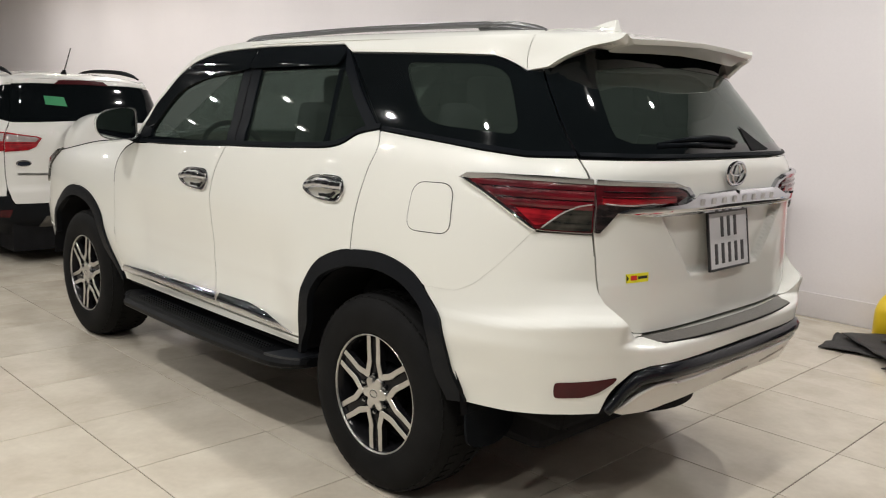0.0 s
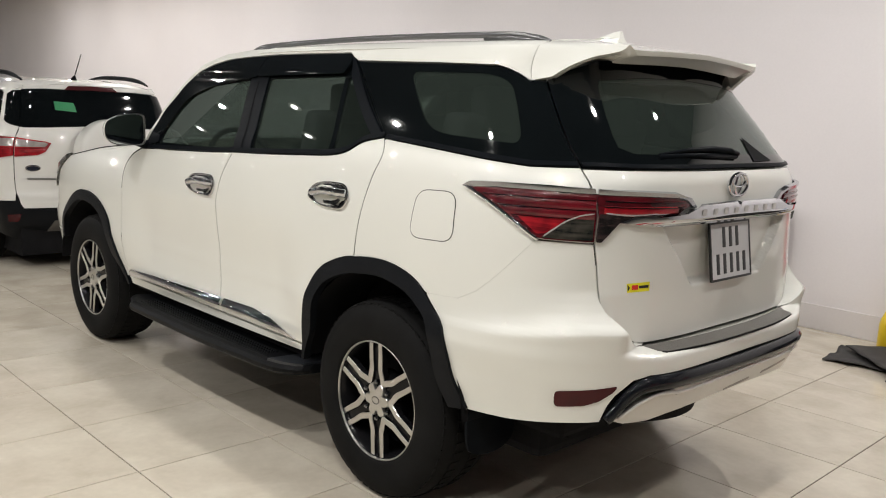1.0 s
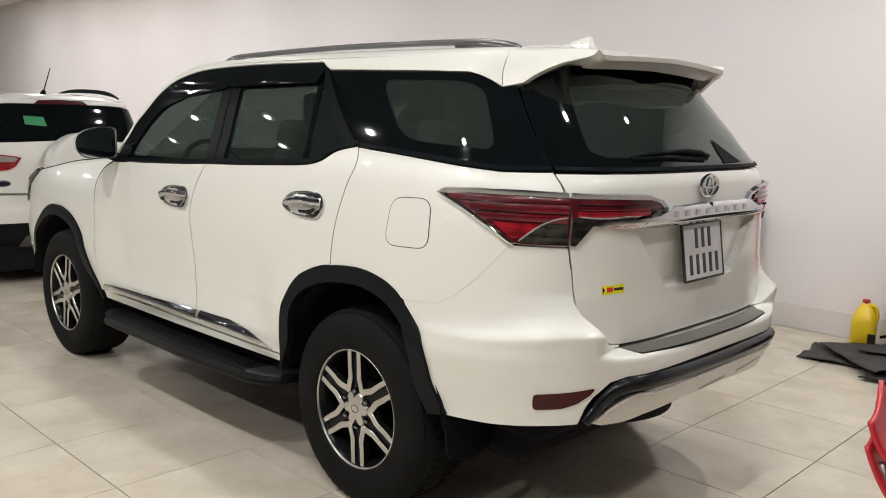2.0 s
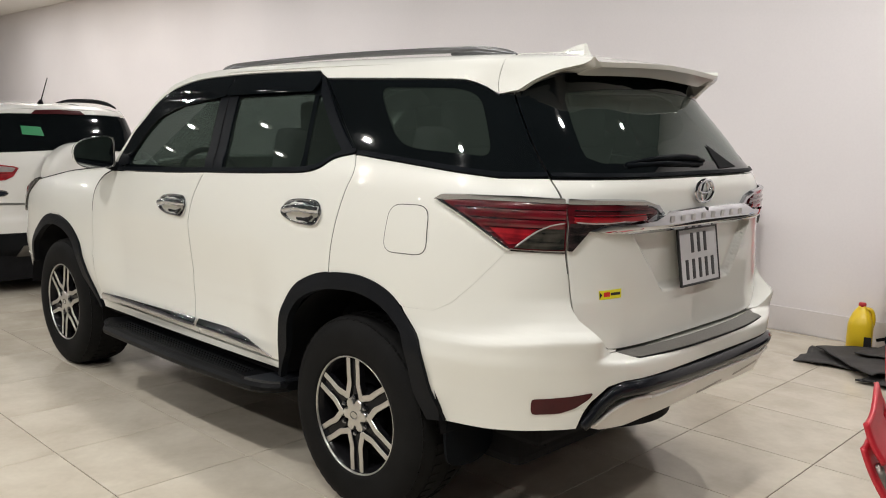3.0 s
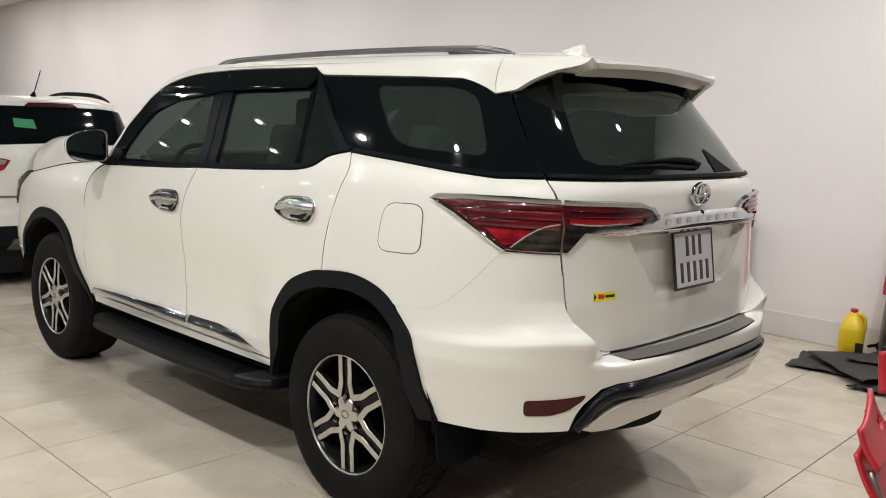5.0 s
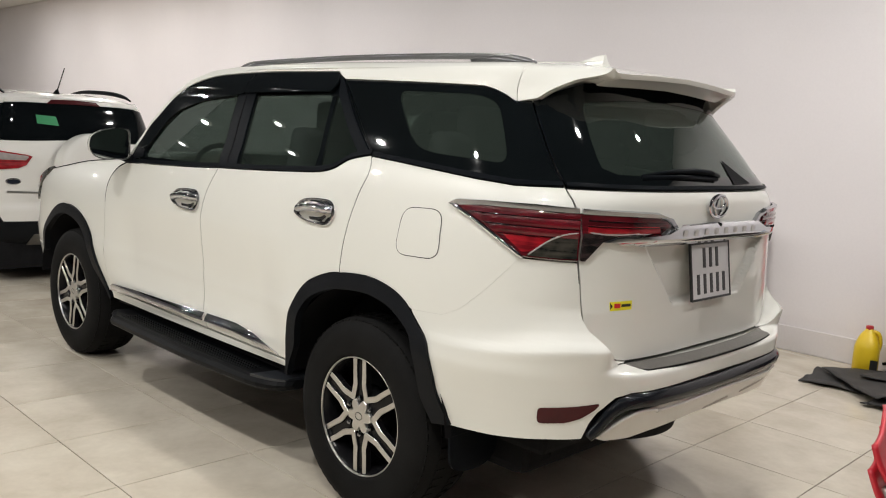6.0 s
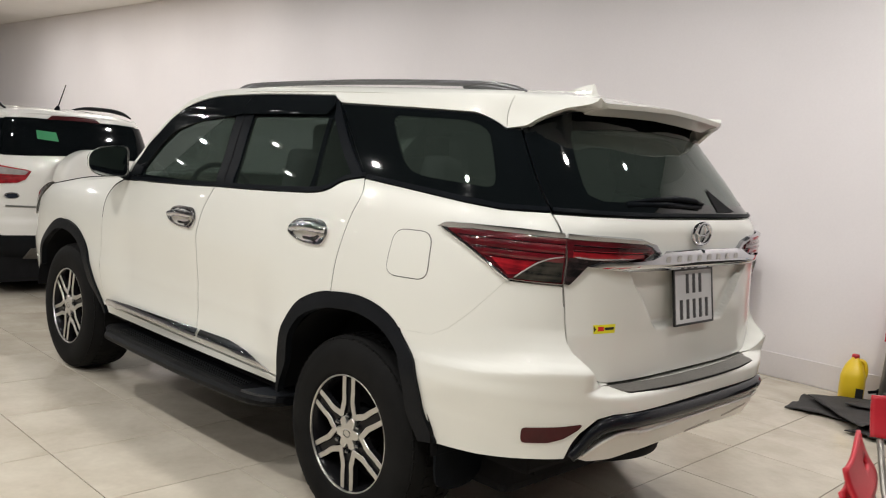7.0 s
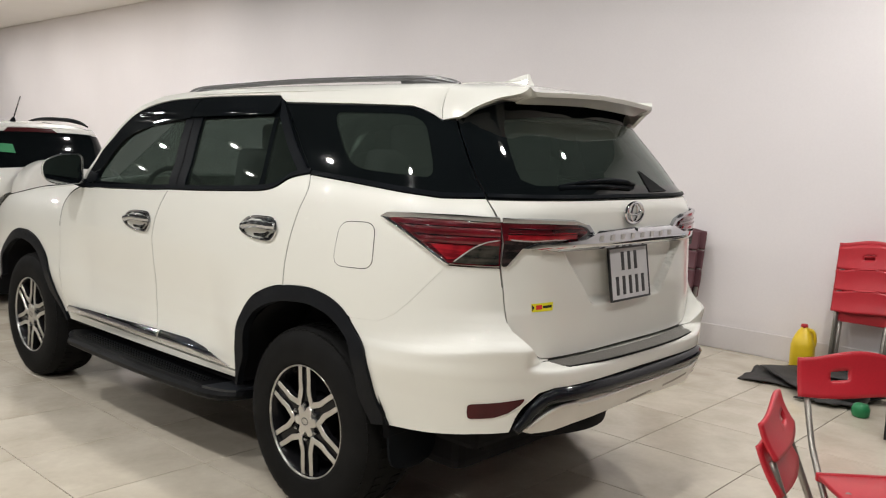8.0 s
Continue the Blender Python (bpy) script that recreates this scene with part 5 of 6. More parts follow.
both_sides("sail_panel", [(-1.565, 1.26), (-1.70, 1.24), (-1.66, 1.325), (-1.63, 1.40), (-1.56, 1.36)], skin, SATIN, car, "black mirror foot", gap=0, off=0.002)

# ---- wheels ----
def spoke_mesh(mid):
    """One V of machined bars between two twin spokes."""
    bm = bmesh.new()
    side = [(.223, 23.2), (.17, 20.9), (.130, 18.9), (.117, 16.5), (.092, 7.0), (.080, 2.0)]
    path = [(r, -a) for r, a in side] + [(.078, 0)] + [(r, a) for r, a in reversed(side)]
    pts = [Vector((r * math.sin(math.radians(mid + a)), r * math.cos(math.radians(mid + a)))) for r, a in path]
    half = [.0105, .0108, .0118, .0125, .0120, .011, .011, .011, .0120, .0125, .0118, .0108, .0105]
    rows = []
    for i, p in enumerate(pts):
        d = (pts[min(i + 1, len(pts) - 1)] - pts[max(i - 1, 0)]).normalized()
        n = Vector((-d.y, d.x)) * half[i]
        top = -.004
        rows.append([bm.verts.new((x, q.x, q.y)) for q, x in ((p - n, .024), (p - n, top + .002), (p - n * .88, top), (p + n * .88, top), (p + n, top + .002), (p + n, .024))])
    for a, b in zip(rows, rows[1:]):
        for j in range(5):
            bm.faces.new((a[j], a[j + 1], b[j + 1], b[j]))
    bm.faces.new(rows[0])
    bm.faces.new(rows[-1][::-1])
    bmesh.ops.recalc_face_normals(bm, faces=bm.faces)
    return bm


def build_wheel():
    """Lies about the x axis, its outer face towards -x, its hub at the origin."""
    w = new("wheel")
    w.parent = car
    tagged(w, "twin-spoke alloy wheel with black tyre")
    prof = [(.12, .228), (.14, .24), (.175, .29), (.178, .325), (.164, .358), (.138, .379), (.07, .386), (-.01, .386), (-.078, .380), (-.103, .361), (-.117, .330), (-.120, .30), (-.118, .270), (-.114, .248), (-.110, .2325), (-.100, .229)]
    tyre = part("tyre", lathe(prof, 72), RUBBER, w, "black rubber tyre")
    bm = bmesh.new()
    for k in range(56):
        a = 2 * math.pi * k / 56
        for x0, x1, sh in ((-.126, -.085, 0), (-.070, -.025, .5), (.025, .070, 0), (.085, .126, .5)):
            m = Matrix.Translation((.030, 0, 0)) @ Matrix.Rotation(a + sh * 2 * math.pi / 56, 4, "X")
            edge = .3705 if abs(x0 + x1) > .2 else .386
            box(bm, x0, x1, -.0145, .0145, edge - .02, edge + (.0015 if edge < .38 else .002), m)
    tagged(part("tread", bm, RUBBER, tyre, "", False), "", "", "", "stuff")
    bm = lathe([(.10, .222), (.05, .205), (-.04, .205), (-.085, .212), (-.098, .222), (-.104, .2265)], 56)
    rim = part("rim", bm, ALLOYDARK, w, "dark painted wheel rim")
    part("rim_lip", lathe([(-.099, .2245), (-.106, .2255), (-.109, .2275), (-.109, .2305), (-.104, .2325)], 72), ALLOY, rim, "machined bright lip")
    bm = lathe([(.03, .0005), (.03, .205)], 40)
    part("brake_disc", bm, SHADE, w, "dark brake disc", False)
    bm = bmesh.new()
    for k in range(6):
        m = Matrix.Rotation(-math.radians(60 * k), 4, "X")
        box(bm, -.090, -.062, -.020, .020, .05, .216, m, 0.004)
    part("spoke_core", bm, ALLOYDARK, rim, "dark spoke core", False)
    part("hub", lathe([(-.02, .11), (-.072, .105), (-.088, .092), (-.090, .078), (-.088, .040)], 40), ALLOYDARK, rim, "dark hub")
    for k in range(6):
        ob = part("spoke", spoke_mesh(60 * k + 30), ALLOY, rim, "machined bright spoke", False)
        ob.location = (-.0955, 0, 0)
        ob.data.materials.append(ALLOYDARK)
        for p in ob.data.polygons:
            if abs(p.normal.x) < 0.5:
                p.material_index = 1
    cap_bm = bmesh.new()
    cap_rings = []
    for depth, grow in ((-.086, 1.03), (-.098, 1.0), (-.1015, .95), (-.103, .70), (-.1035, .30)):
        ring = []
        for k in range(72):
            t = 2 * math.pi * k / 72
            bite = (0.5 + 0.5 * math.cos(6 * t)) ** 2.4
            reach = (.068 - .025 * bite) if grow > .8 else .058
            ring.append(cap_bm.verts.new((depth, reach * grow * math.sin(t), reach * grow * math.cos(t))))
        cap_rings.append(ring)
    for a, b in zip(cap_rings, cap_rings[1:]):
        for k in range(72):
            cap_bm.faces.new((a[k], a[(k + 1) % 72], b[(k + 1) % 72], b[k]))
    cap_bm.faces.new(cap_rings[-1])
    bmesh.ops.recalc_face_normals(cap_bm, faces=cap_bm.faces)
    cap = part("hub_cap", cap_bm, ALLOY, rim, "silver hub cap", False)
    part("cap_emblem", tube([(-.103, .020 * math.cos(k * math.pi / 10), .014 * math.sin(k * math.pi / 10)) for k in range(20)], .0025, 6, closed=True), DARKCHROME, cap, "plain oval ring")
    for k in range(6):
        a = math.radians(60 * k)
        bm = lathe([(-.085, .0105), (-.102, .0100), (-.107, .006), (-.108, .0005)], 6)
        ob = part("wheel_nut", bm, DARKCHROME, rim, "", False)
        ob.location = (0, .071 * math.sin(a), .071 * math.cos(a))
    return w


wheel = build_wheel()
HUB_X, HUB_Z = .760, .386
wheel.matrix_basis = pose(-HUB_X, 0, HUB_Z, -4, 0, 0)
for m in (pose(-HUB_X, 2.745, HUB_Z, 10, 0, 0), pose(HUB_X, 0, HUB_Z, 20, 0, 180), pose(HUB_X, 2.745, HUB_Z, 0, 0, 180)):
    copy_thing(wheel, m)

# ---- the second white car, seen from behind ----
car2 = thing("parked_car", "white compact SUV with spare wheel on its tailgate, parked ahead", "car", pose(.118, 5.065, .0996) @ Matrix.Diagonal((.933, .933, .933, 1)))
W2 = steady_curve([(.1, .74), (.2, .80), (.35, .86), (.5, .885), (.75, .905), (.95, .90), (1.08, .875), (1.17, .815), (1.3, .78), (1.5, .725), (1.56, .69), (1.60, .655), (1.63, .60)])
R2 = steady_curve([(.1, .56), (.2, .60), (.32, .70), (.45, .735), (.55, .73), (.62, .71), (.8, .70), (1.0, .69), (1.12, .67), (1.2, .645), (1.35, .585), (1.5, .52), (1.56, .50), (1.63, .44)])


def skin2(a, z):
    sg = -1
    if a > 2:
        a, sg = 4 - a, 1
    a = a if a < .7 else float(np.interp(a, (.7, 1.235, 1.243, 1.30, 1.635, 2), (.7, 1.125, 1.132, 1.19, 1.51, 2)))
    w = W2(z)
    if a <= 0:
        return (sg * w, .7 - a, z)
    n = 6.5
    p, q = (a, 1.0) if a <= 1 else (1.0, 2 - a)
    r = (p ** n + q ** n) ** (-1 / n)
    return (sg * w * q * r, .7 - (.0 + R2(z)) * p * r, z)


both_sides("side_panel", [(1.195, 1.56), (.9, 1.575), (.3, 1.58), (-1.2, 1.58), (-1.2, 1.50), (.62, 1.50), (.72, 1.48), (.70, 1.21), (-1.2, 1.14), (-1.4, 1.10), (-1.4, .52), (-.2, .52), (-.15, .70), (.2, .82), (.5, .70), (.55, .52), (1.20, .53), (1.235, .60), (1.235, .85), (1.23, 1.10), (1.215, 1.185), (1.0, 1.205), (.84, 1.23), (.85, 1.47), (1.0, 1.50), (1.20, 1.505)], skin2, PAINT2, car2, step=0.06, gap=0.002)
both_sides("side_window", [(.62, 1.495), (-1.2, 1.495), (-1.2, 1.15), (.70, 1.215), (.715, 1.475)], skin2, CERAMIC, car2, "dark side window", step=0.08)
both_sides("corner_window", [(.845, 1.47), (.99, 1.502), (1.205, 1.507), (1.218, 1.19), (1.0, 1.21), (.845, 1.235)], skin2, CERAMIC, car2, "dark corner window", step=0.05, off=0.001)
half2 = [(2, 1.20), (1.6, 1.182), (1.30, 1.178), (1.224, 1.182), (1.238, 1.10), (1.243, .85), (1.243, .60), (1.27, .50), (1.30, .46), (2, .455)]
panel("tailgate", whole(half2), skin2, PAINT2, car2, step=0.045)
panel("tailgate_header", whole([(2, 1.572), (1.203, 1.562), (1.208, 1.515), (1.5, 1.525), (2, 1.53)]), skin2, PAINT2, car2, step=0.05)
panel("tailgate_window", whole([(2, 1.528), (1.5, 1.523), (1.210, 1.512), (1.222, 1.186), (1.30, 1.182), (1.6, 1.186), (2, 1.204)]), skin2, CERAMIC, car2, "dark rear window", step=0.05, off=0.002)
panel("green_sticker", [(1.645, 1.415), (1.82, 1.405), (1.84, 1.322), (1.655, 1.337)], skin2, GREEN, car2, "small green sticker inside the rear window", gap=0, off=0.005, thick=0.001)
panel("brake_lamp", whole([(2, 1.562), (1.78, 1.556), (1.74, 1.52), (2, 1.525)]), skin2, DARKRED, car2, "dark red high brake lamp", gap=0, off=0.014, thick=0.02)
both_sides("tail_lamp", [(.83, 1.06), (.9, 1.095), (1.232, 1.09), (1.232, .93), (.95, .905), (.87, .95)], skin2, REDBRIGHT, car2, "red tail lamp", gap=0, off=0.010, thick=0.02)
both_sides("tail_lamp_inner", [(1.247, 1.09), (1.58, 1.055), (1.635, 1.04), (1.58, .965), (1.50, .935), (1.247, .92)], skin2, REDBRIGHT, car2, "red tail lamp on the tailgate", gap=0, off=0.010, thick=0.02)
both_sides("lamp_window", [(1.255, 1.075), (1.57, 1.045), (1.60, 1.035), (1.57, 1.005), (1.255, 1.008)], skin2, CLEARLENS, car2, "clear lens band", gap=0, off=0.013, thick=0.004)
both_sides("lamp_window", [(.93, 1.075), (1.22, 1.078), (1.22, 1.01), (.95, 1.01)], skin2, CLEARLENS, car2, "clear lens band", gap=0, off=0.013, thick=0.004)
oval2 = part("emblem", tube(oval(.062, .024), 0.006, 8, closed=True), CHROME, car2, "plain oval badge")
oval2.location = (-.60, .003, .818)
bm = bmesh.new()
bm.faces.new([bm.verts.new(p) for p in oval(.06, .022)])
part("emblem_field", bm, mat("badge_dark", (.03, .035, .05), .2, .3, .5), oval2, "dark badge field", False)
panel("tailgate_strip", [(1.38, .735), (1.75, .722), (1.75, .708), (1.38, .717)], skin2, ALLOY, car2, "chrome tailgate strip", gap=0, off=0.008, thick=0.01)
half_b2 = [(2, .450), (1.29, .455), (1.26, .50), (1.232, .565), (1.20, .528), (.55, .515), (.50, .36), (.45, .24), (1.0, .17), (1.4, .12), (2, .12)]
bumper2 = panel("rear_bumper", whole(half_b2), skin2, PLASTIC, car2, "black textured lower bumper", step=0.05, off=0.006)
both_sides("reflector", [(1.02, .405), (1.26, .415), (1.24, .375), (1.20, .345), (1.02, .345)], skin2, DARKRED, bumper2, "red bumper reflector", gap=0, off=0.014, thick=0.01)
panel("skid_plate", whole([(2, .34), (1.62, .34), (1.52, .22), (1.49, .150), (2, .145)]), skin2, PAD, bumper2, "grey skid plate", gap=0, off=0.014, thick=0.01)


def roof2(a, y):
    return (a * .648, y, 1.560 + .055 * (1 - a ** 4) + .03 * step01(.2, 1.0, y) - .05 * max(0.0, (.36 - y) / .15) ** 2)


panel("roof", [(-1, .225), (1, .225), (1, 2.2), (-1, 2.2)], roof2, PAINT2, car2, step=0.1, gap=0)
for sg in (-1, 1):
    pts = flowing([(sg * .60 + .06, .42, 1.60), (sg * .605 + .06, .60, 1.640), (sg * .60 + .06, .95, 1.672), (sg * .595 + .06, 1.6, 1.68), (sg * .58 + .06, 2.0, 1.64)], 4)
    part("roof_rail", tube(pts, [.009 + .013 * step01(0, .35, min(k, len(pts) - 1 - k) / len(pts)) for k in range(len(pts))], 8), SATIN, car2, "black roof rail")
aerial = part("aerial", tube([(-.07, .42, 1.62), (-.065, .41, 1.66)], [.032, .012], 10), SATIN, car2, "black rod aerial")
part("aerial_rod", tube([(-.065, .41, 1.655), (-.025, .34, 1.865)], [.006, .0045], 6), SATIN, aerial)
spare = part("spare_wheel_cover", lathe([(.0, .33), (-.16, .335), (-.20, .325), (-.225, .29), (-.235, .22), (-.245, .0005)], 64), PAINT2, car2, "white round spare wheel cover")
spare.matrix_basis = pose(.07, -.02, .94, 0, 0, 90)
bm = boxed(-.60, .60, .20, 3.2, .25, 1.12)
box(bm, -.80, -.60, .35, 3.0, .55, 1.1)
box(bm, .60, .80, .35, 3.0, .55, 1.1)
part("inner_body", bm, SHADE, car2, "", False)
# black box reaching low, in place of the deep shade under this car
part("underbody", boxed(-.70, .70, .06, 3.3, .02, .30), SHADE, car2, "black underbody box, set low to stand in for the shade beneath", False)
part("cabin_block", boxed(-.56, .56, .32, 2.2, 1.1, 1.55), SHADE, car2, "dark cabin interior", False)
for sx in (-.76, .76):
    for wy in (.85, 3.35):
        tyre2 = part("wheel", lathe([(-.1, .001), (-.1, .20), (-.11, .31), (-.08, .3467), (.08, .3467), (.11, .31), (.1, .20), (.1, .001)], 40), RUBBER, car2, "black tyre")
        tyre2.location = (sx, wy, .24)

# ---- loose things by the wall ----
jug = thing("plastic_jug", "yellow plastic jug with a red cap standing on the tiles", "jug", pose(3.26, -.505, 0, 0, 0, 15) @ Matrix.Diagonal((1.04, 1.04, 1.10, 1)))
bm = bmesh.new()
rings = []
for z, sx, sy in ((0, .098, .070), (.006, .106, .078), (.10, .107, .079), (.175, .106, .078), (.205, .098, .07), (.235, .078, .058), (.262, .05, .042), (.28, .026, .026), (.292, .022, .022)):
    rings.append([bm.verts.new((sx * (abs(math.cos(t)) ** .6) * (1 if math.cos(t) >= 0 else -1), sy * (abs(math.sin(t)) ** .6) * (1 if math.sin(t) >= 0 else -1), z)) for t in [2 * math.pi * k / 28 for k in range(28)]])
for a, b in zip(rings, rings[1:]):
    for j in range(28):
        bm.faces.new((a[j], a[(j + 1) % 28], b[(j + 1) % 28], b[j]))
bm.faces.new(rings[0][::-1])
bm.faces.new(rings[-1])
bmesh.ops.recalc_face_normals(bm, faces=bm.faces)
part("body", bm, YELLOW, jug)
part("handle", tube(flowing([(.0, -.018, .272), (.0, -.046, .272), (.0, -.066, .25), (.0, -.074, .20), (.0, -.066, .16)], 4), .013, 8), YELLOW, jug, "looped jug handle")
part("cap", lathe([(.286, .0005), (.286, .024), (.302, .024), (.311, .021), (.312, .0005)], 24, "z"), REDPLASTIC, jug, "red screw cap")
part("label", boxed(-.1085, -.1065, -.075, -.03, .04, .115), INK, jug, "dark label", False)

mats = thing("floor_mat", "crumpled dark grey rubber car mats lying on the tiles", "mat", pose(0, 0, 0))


def mat_sheet(corner, u, v, h, seed, curl):
    bm = bmesh.new()
    n = 14
    g = []
    for i in range(n + 1):
        row = []
        for j in range(n + 1):
            a, b = i / n, j / n
            p = Vector(corner) + Vector(u) * a + Vector(v) * b
            wob = noise.noise((p.x * 3 + seed, p.y * 3, 0)) * .022
            z = h + .014 + abs(wob) + curl * max(0, a - .55) ** 2 * math.sin(b * 5 + seed) ** 2 + .05 * curl * max(0, .3 - b)
            trim = .06 * noise.noise((a * 4 + seed, b * 4, 3))
            row.append(bm.verts.new((p.x + trim * .6, p.y + trim * .5, z)))
        g.append(row)
    for i in range(n):
        for j in range(n):
            bm.faces.new((g[i][j], g[i + 1][j], g[i + 1][j + 1], g[i][j + 1]))
    bmesh.ops.recalc_face_normals(bm, faces=bm.faces)
    bmesh.ops.solidify(bm, geom=bm.faces[:], thickness=0.008)
    return bm


part("mat_sheet", mat_sheet((2.62, -.31, 0), (.40, .03, 0), (.10, -.50, 0), 0.0, 2, .10), MATRUBBER, mats)
part("mat_sheet", mat_sheet((2.95, -.33, 0), (-.52, -.52, 0), (.35, -.40, 0), .03, 7, .16), MATRUBBER, mats, "upper folded mat")
part("mat_sheet", mat_sheet((2.45, -.75, 0), (.45, -.18, 0), (-.02, -.26, 0), .0, 11, .10), MATRUBBER, mats)
part("mat_sheet", mat_sheet((2.88, -.60, 0), (.44, -.12, 0), (.02, -.42, 0), .055, 5, .12), MATRUBBER, mats, "crumpled black mat")
part("mat_sheet", mat_sheet((2.40, -.90, 0), (.50, .02, 0), (.10, -.22, 0), .006, 3, .08), MATRUBBER, mats)


# folding chairs
def slat_mesh(w, h, slot):
    """A curved plastic back slat with a wavy upper edge and a hand slot beginning at the given column."""
    bm = bmesh.new()
    nx, nz = 24, 10
    g = []
    for i in range(nx + 1):
        a = -1 + 2 * i / nx
        col = []
        for j in range(nz + 1):
            b = j / nz
            z = (b - .5) * h + .008 * math.sin(a * 2.4 + .4) + .014 * math.cos(a * 3.1) * (b - .3)
            y = .022 * a * a + .006 * math.sin(b * math.pi)
            col.append(bm.verts.new((a * w / 2, y - .022, z)))
        g.append(col)
    for i in range(nx):
        for j in range(nz):
            if slot and slot <= i <= slot + 3 and j in (4, 5):
                continue
            bm.faces.new((g[i][j], g[i + 1][j], g[i + 1][j + 1], g[i][j + 1]))
    bmesh.ops.recalc_face_normals(bm, faces=bm.faces)
    bmesh.ops.solidify(bm, geom=bm.faces[:], thickness=0.011)
    return bm


def chair_back(parent, plastic, slats, lean):
    """Back slats on the frame, in the chair's own upright plane: x across, z up, front towards -y."""
    for y, z, h, slot in slats:
        o = part("back_slat", slat_mesh(.385, h, slot), plastic, parent, "moulded plastic back slat")
        o.matrix_basis = pose(0, y, z, -lean, 0, 0)


def open_chair(m, label, slats, lean, upright):
    c = thing("folding_chair", label, "chair", m, "red folding chairs")
    chair_back(c, REDPLASTIC, slats, lean)
    bm = boxed(-.175, .175, -.38, -.13, .405, .423, None, 0.006)
    part("seat", bm, REDPLASTIC, c, "moulded red plastic seat")
    part("seat_rim", boxed(-.178, .178, -.135, -.115, .397, .427, None, 0.006), REDPLASTIC, c)
    for sx in (-.158, .158):
        part("leg", tube([(sx, y, z) for y, z in upright], .0115, 10), STEEL, c, "grey steel tube leg")
        part("leg", tube([(sx * .9, -.30, .42), (sx * .9, -.10, .24), (sx * .9, .17, .005)], .0115, 10), STEEL, c, "grey steel tube leg")
    part("cross_bar", tube([(-.16, -.21, .12), (.16, -.21, .12)], .009, 8), STEEL, c)
    part("cross_bar", tube([(-.15, .09, .09), (.15, .09, .09)], .009, 8), STEEL, c)
    return c


def folded_chair(m, label, plastic):
    c = thing("folding_chair", label, "chair", m, "folded chairs at the wall")
    for z, h, slot in ((.87, .16, 10), (.715, .15, 0), (.565, .15, 0)):
        o = part("back_slat", slat_mesh(.42, h, slot), plastic, c, "moulded plastic back slat")
        o.location = (0, 0, z)
    for sx in (-.175, .175):
        part("leg", tube([(sx, .018, .92), (sx, .022, .4), (sx, .02, .008)], .013, 8, 1.4), STEEL, c, "grey steel tube leg")
        part("leg", tube([(sx * .85, .045, .48), (sx * .85, .04, .008)], .012, 8, 1.4), STEEL, c, "grey steel tube leg")
    part("seat", boxed(-.19, .19, .03, .05, .42, .78, None, 0.006), plastic, c, "folded plastic seat")
    part("cross_bar", tube([(-.17, .022, .14), (.17, .022, .14)], .009, 8), STEEL, c)
    return c


def facing(x, y, z, fx, fy, tilt=0):
    """A pose whose front (-y) looks along (fx, fy)."""
    return pose(x, y, z, 0, 0, math.degrees(math.atan2(fy, fx)) + 90) @ pose(0, 0, 0, tilt, 0, 0)


for k in range(3):
    folded_chair(facing(3.12 + .07 * k, -.90 + .02 * k, .02 * (k == 2), -1, 0, -9), "folded red plastic chair leaning against the wall", REDPLASTIC)
for k in range(2):
    folded_chair(facing(3.14 + .09 * k, .57 - .015 * k, 0, -1, 0, -9), "folded dusty maroon plastic chair leaning against the wall", MAROON)
open_chair(facing(.26, -1.735, 0, -.76, -.65), "open red plastic folding chair facing the room", ((.070, .725, .155, 7),), 13, [(.070, .665), (.015, .555), (-.023, .486), (-.088, .417), (-.165, .353), (-.34, .005)])
open_chair(facing(-.458, -1.79, 0, .23, -.973), "open red plastic folding chair turned sideways", ((.066, .738, .122, 10), (.058, .655, .165, 0)), 27, [(.056, .665), (.042, .627), (.012, .552), (-.023, .466), (-.09, .34), (-.33, .005)])

# black side table with a bottle, and the cable and green cap beside it
table = thing("side_table", "black laminate table with a pale top edge", "table", pose(2.44, -1.61, 0, 0, 0, 0))
part("tabletop", boxed(-.42, .42, -.42, .26, .725, .75, None, 0.004), mat("pale_table_edge", (.55, .54, .52), .3, vary=.05, scale=8), table, "pale glossy tabletop")
for sx in (-.38, .38):
    part("side_panel", boxed(sx - .02, sx + .02, -.38, .22, 0, .724, None, 0.003), BLACKLAM, table, "black side panel", False)
part("back_panel", boxed(-.359, .359, .18, .20, .05, .722), BLACKLAM, table, "black back panel", False)
bottle = thing("water_bottle", "small blue and clear plastic bottle on the table", "bottle", pose(2.22, -1.48, .7505))
part("body", lathe([(0, .0005), (0, .030), (.004, .032), (.12, .032), (.15, .024), (.17, .013), (.18, .013)], 24, "z"), mat("pale_blue_pet", (.45, .58, .72), .12, vary=.05, scale=9), bottle)
part("label", lathe([(.04, .0328), (.10, .0328)], 24, "z"), BLUE, bottle, "blue label")
part("cap", lathe([(.178, .0005), (.178, .015), (.196, .015), (.197, .0005)], 20, "z"), BLUE, bottle, "blue cap")
cable_pts = flowing([(3.25, -.62, .10), (3.22, -.72, .13), (3.10, -.82, .12), (3.0, -.98, .10), (2.9, -1.1, .12), (2.75, -1.22, .22), (2.55, -1.30, .30)], 6)
tagged(part("power_cable", tube(cable_pts, .011, 8), SATIN), "loose black cable trailing along the floor", "cable")
loop = [(3.30 + .10 * math.cos(k * math.pi / 12), -.72 + .05 * math.sin(k * math.pi / 12), .012 + .02 + .09 * (1 + math.sin(k * math.pi / 12)) / 2) for k in range(24)]
tagged(part("cable_coil", tube(loop, .011, 8, closed=True), SATIN), "coiled black cable on the floor by the wall", "cable")
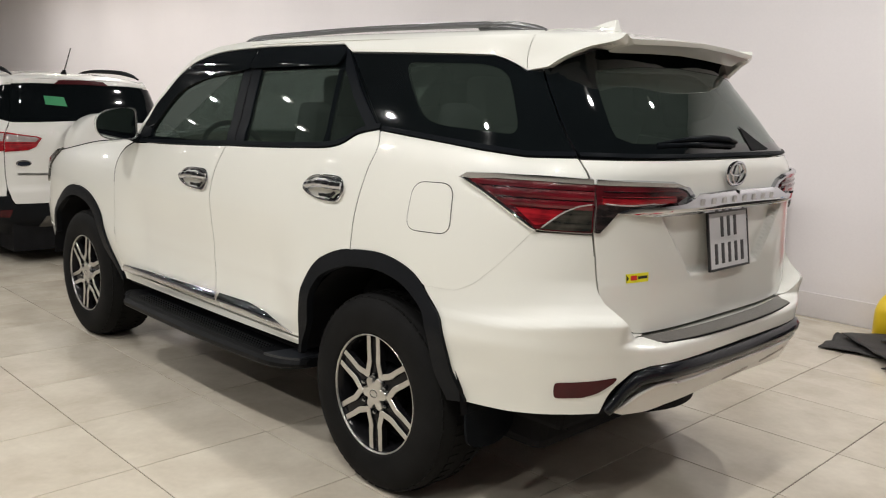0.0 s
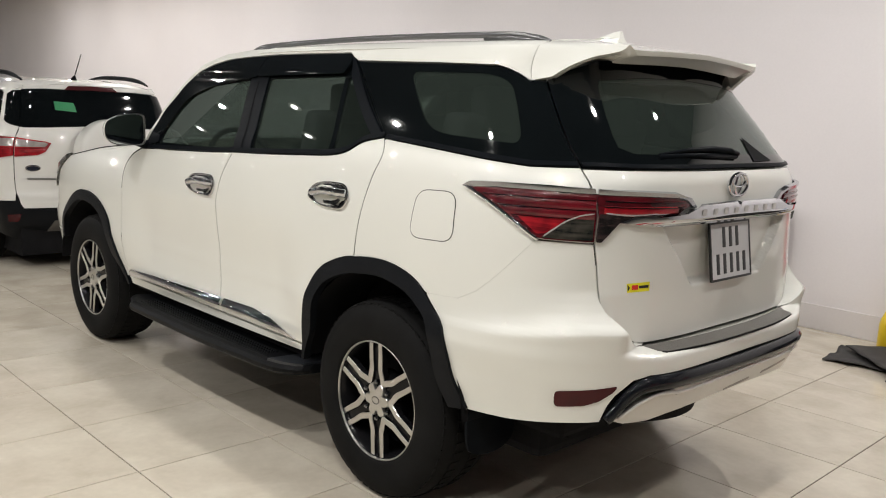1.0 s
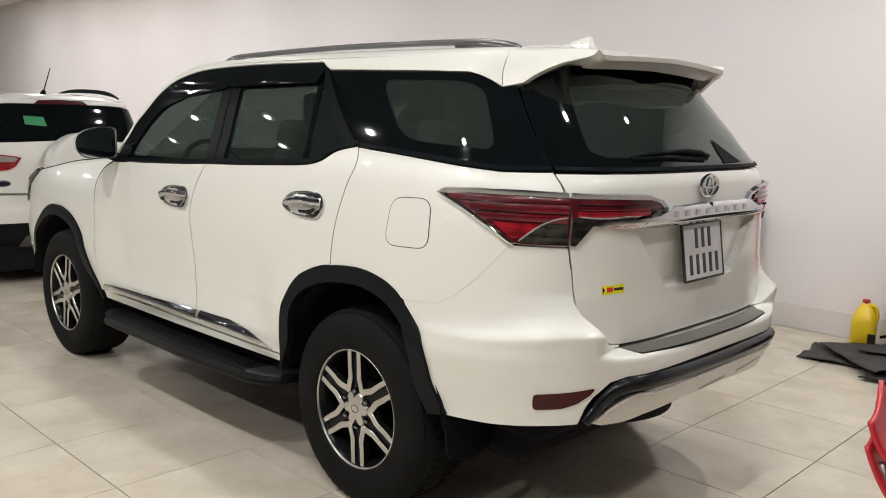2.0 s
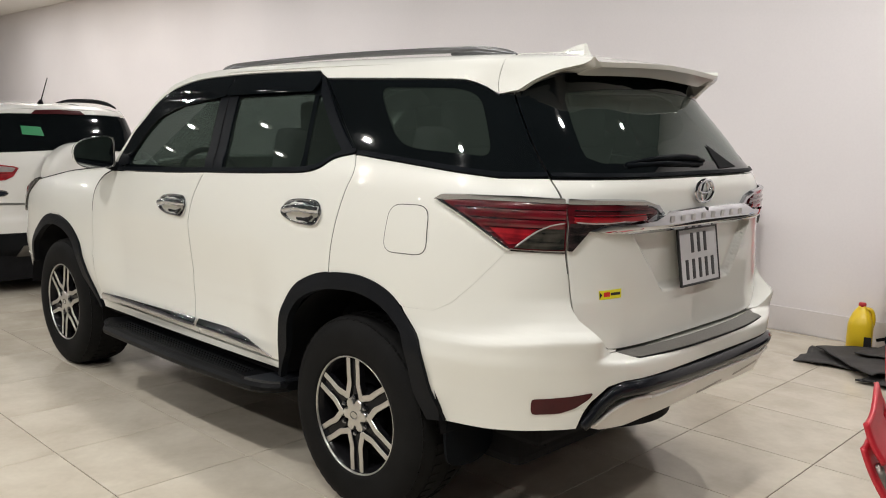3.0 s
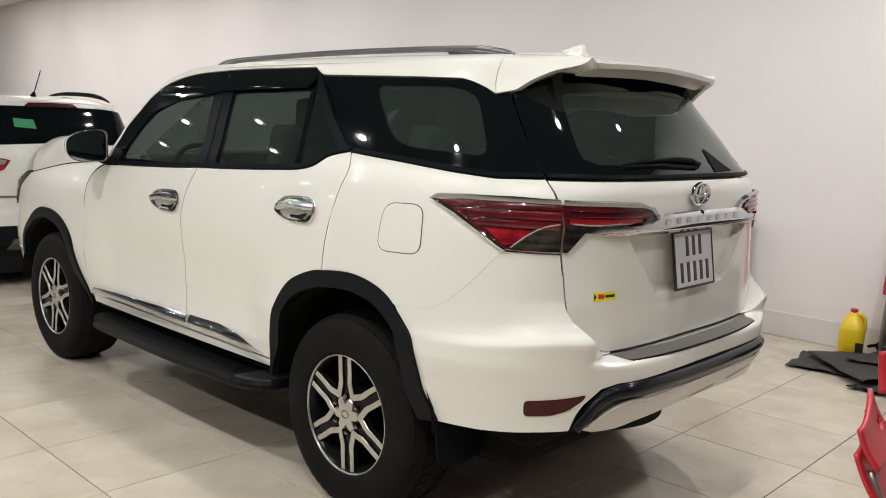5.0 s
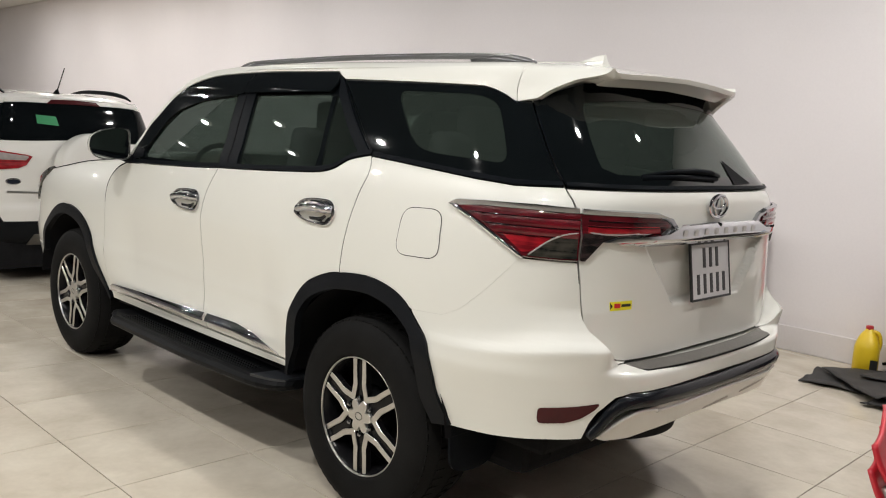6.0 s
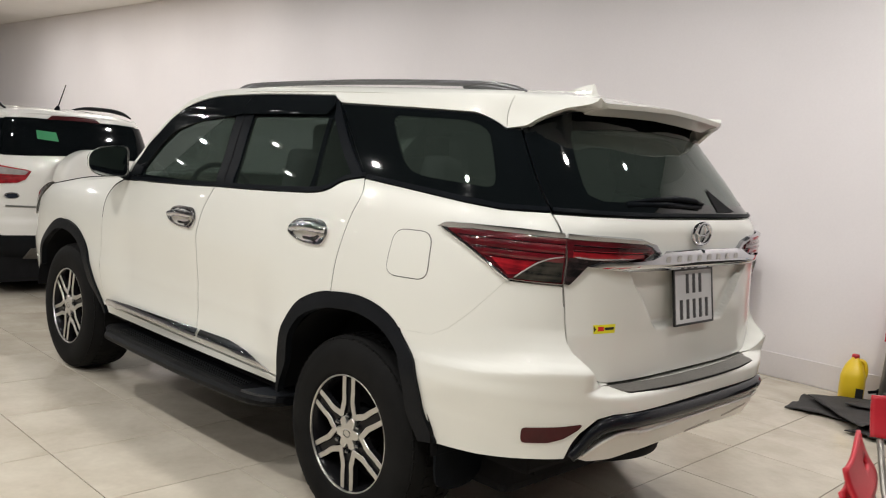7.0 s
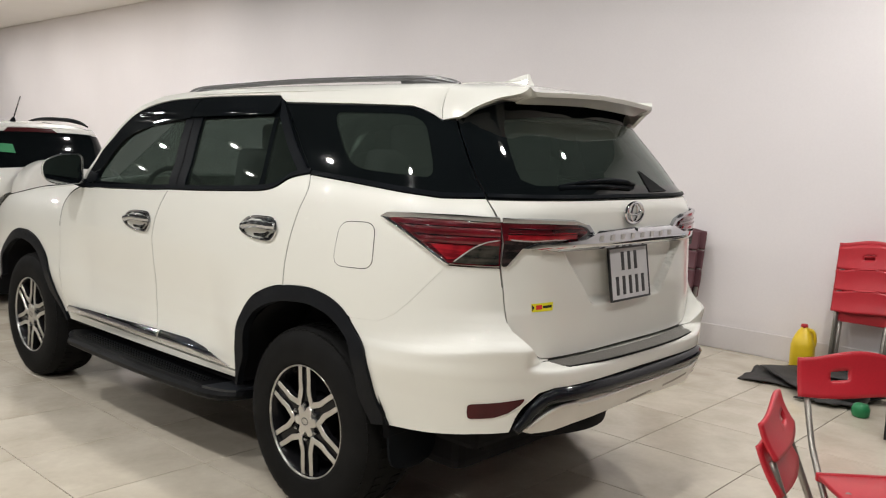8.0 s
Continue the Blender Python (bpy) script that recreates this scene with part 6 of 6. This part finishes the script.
green = tagged(part("green_sprayer_head", lathe([(0, .001), (0, .04), (.012, .05), (.05, .052), (.075, .04), (.085, .001)], 24, "z"), GREEN), "small green plastic bottle head on the floor", "bottle")
green.location = (2.40, -1.165, .0)
tagged(part("hose_reel", lathe([(0, .001), (0, .10), (.04, .12), (.09, .11), (.11, .05), (.112, .001)], 28, "z"), BLACKLAM), "low black plastic base of a cleaning tool", "tool").location = (2.66, -1.02, 0)
tagged(part("red_base", boxed(1.97, 2.11, -1.53, -1.445, .0, .05, None, .012), REDPLASTIC), "red plastic block at the foot of the table", "block")

# ---- floor tiles ----
PITCH, TX, TY = .605, -1.468, .140
grout = tagged(part("floor", boxed(ROOM_X0, WALL_X, ROOM_Y0, ROOM_Y1, -.12, -.004), GROUT, None, "", False), "polished beige square floor tiles with thin dark joints", "floor", "", "structure")
HALF = PITCH / 2 - .0022


def tile_mesh():
    e = .0012
    co = [(-HALF, -HALF, -.010), (HALF, -HALF, -.010), (HALF, HALF, -.010), (-HALF, HALF, -.010),
          (-HALF, -HALF, -e), (HALF, -HALF, -e), (HALF, HALF, -e), (-HALF, HALF, -e),
          (-HALF + e, -HALF + e, 0), (HALF - e, -HALF + e, 0), (HALF - e, HALF - e, 0), (-HALF + e, HALF - e, 0)]
    fa = [(8, 9, 10, 11)] + [(a + k, a + (k + 1) % 4, a + 4 + (k + 1) % 4, a + 4 + k) for a in (0, 4) for k in range(4)]
    return co, fa


co, fa = tile_mesh()
tile_data = bpy.data.meshes.new("tile")
tile_data.from_pydata(co, [], fa)
tile_data.materials.append(TILE)
rest_co, rest_fa = [], []
rng = random.Random(5)
for i in range(-19, 9):
    for j in range(-16, 32):
        x, y = TX + PITCH * (i + .5), TY + PITCH * (j + .5)
        if not (ROOM_X0 + .2 < x < WALL_X + .25) or not (ROOM_Y0 + .25 < y < ROOM_Y1 - .25):
            continue
        dz = rng.uniform(-.0004, .0)
        if -2.5 < x and -2.8 < y < 9.6:
            ob = new("tile", tile_data)
            ob.parent = grout
            ob.matrix_basis = pose(x, y, dz, 0, 0, 90 * rng.randrange(4))
            if x > WALL_X:
                wide = WALL_X - .016 - (x - PITCH / 2)
                ob.matrix_basis = pose(x - PITCH / 2 + wide / 2, y, dz) @ Matrix.Diagonal((wide / PITCH, 1, 1, 1))
        else:
            k = len(rest_co)
            rest_co += [(min(a + x, WALL_X - .016), b + y, c + dz) for a, b, c in co]
            rest_fa += [tuple(k + q for q in f) for f in fa]
rest_me = bpy.data.meshes.new("far_tiles")
rest_me.from_pydata(rest_co, [], rest_fa)
rest_me.materials.append(TILE)
rest = new("far_tiles", rest_me)
rest.parent = grout
tagged(rest, "polished beige floor tiles", "", "", "stuff")
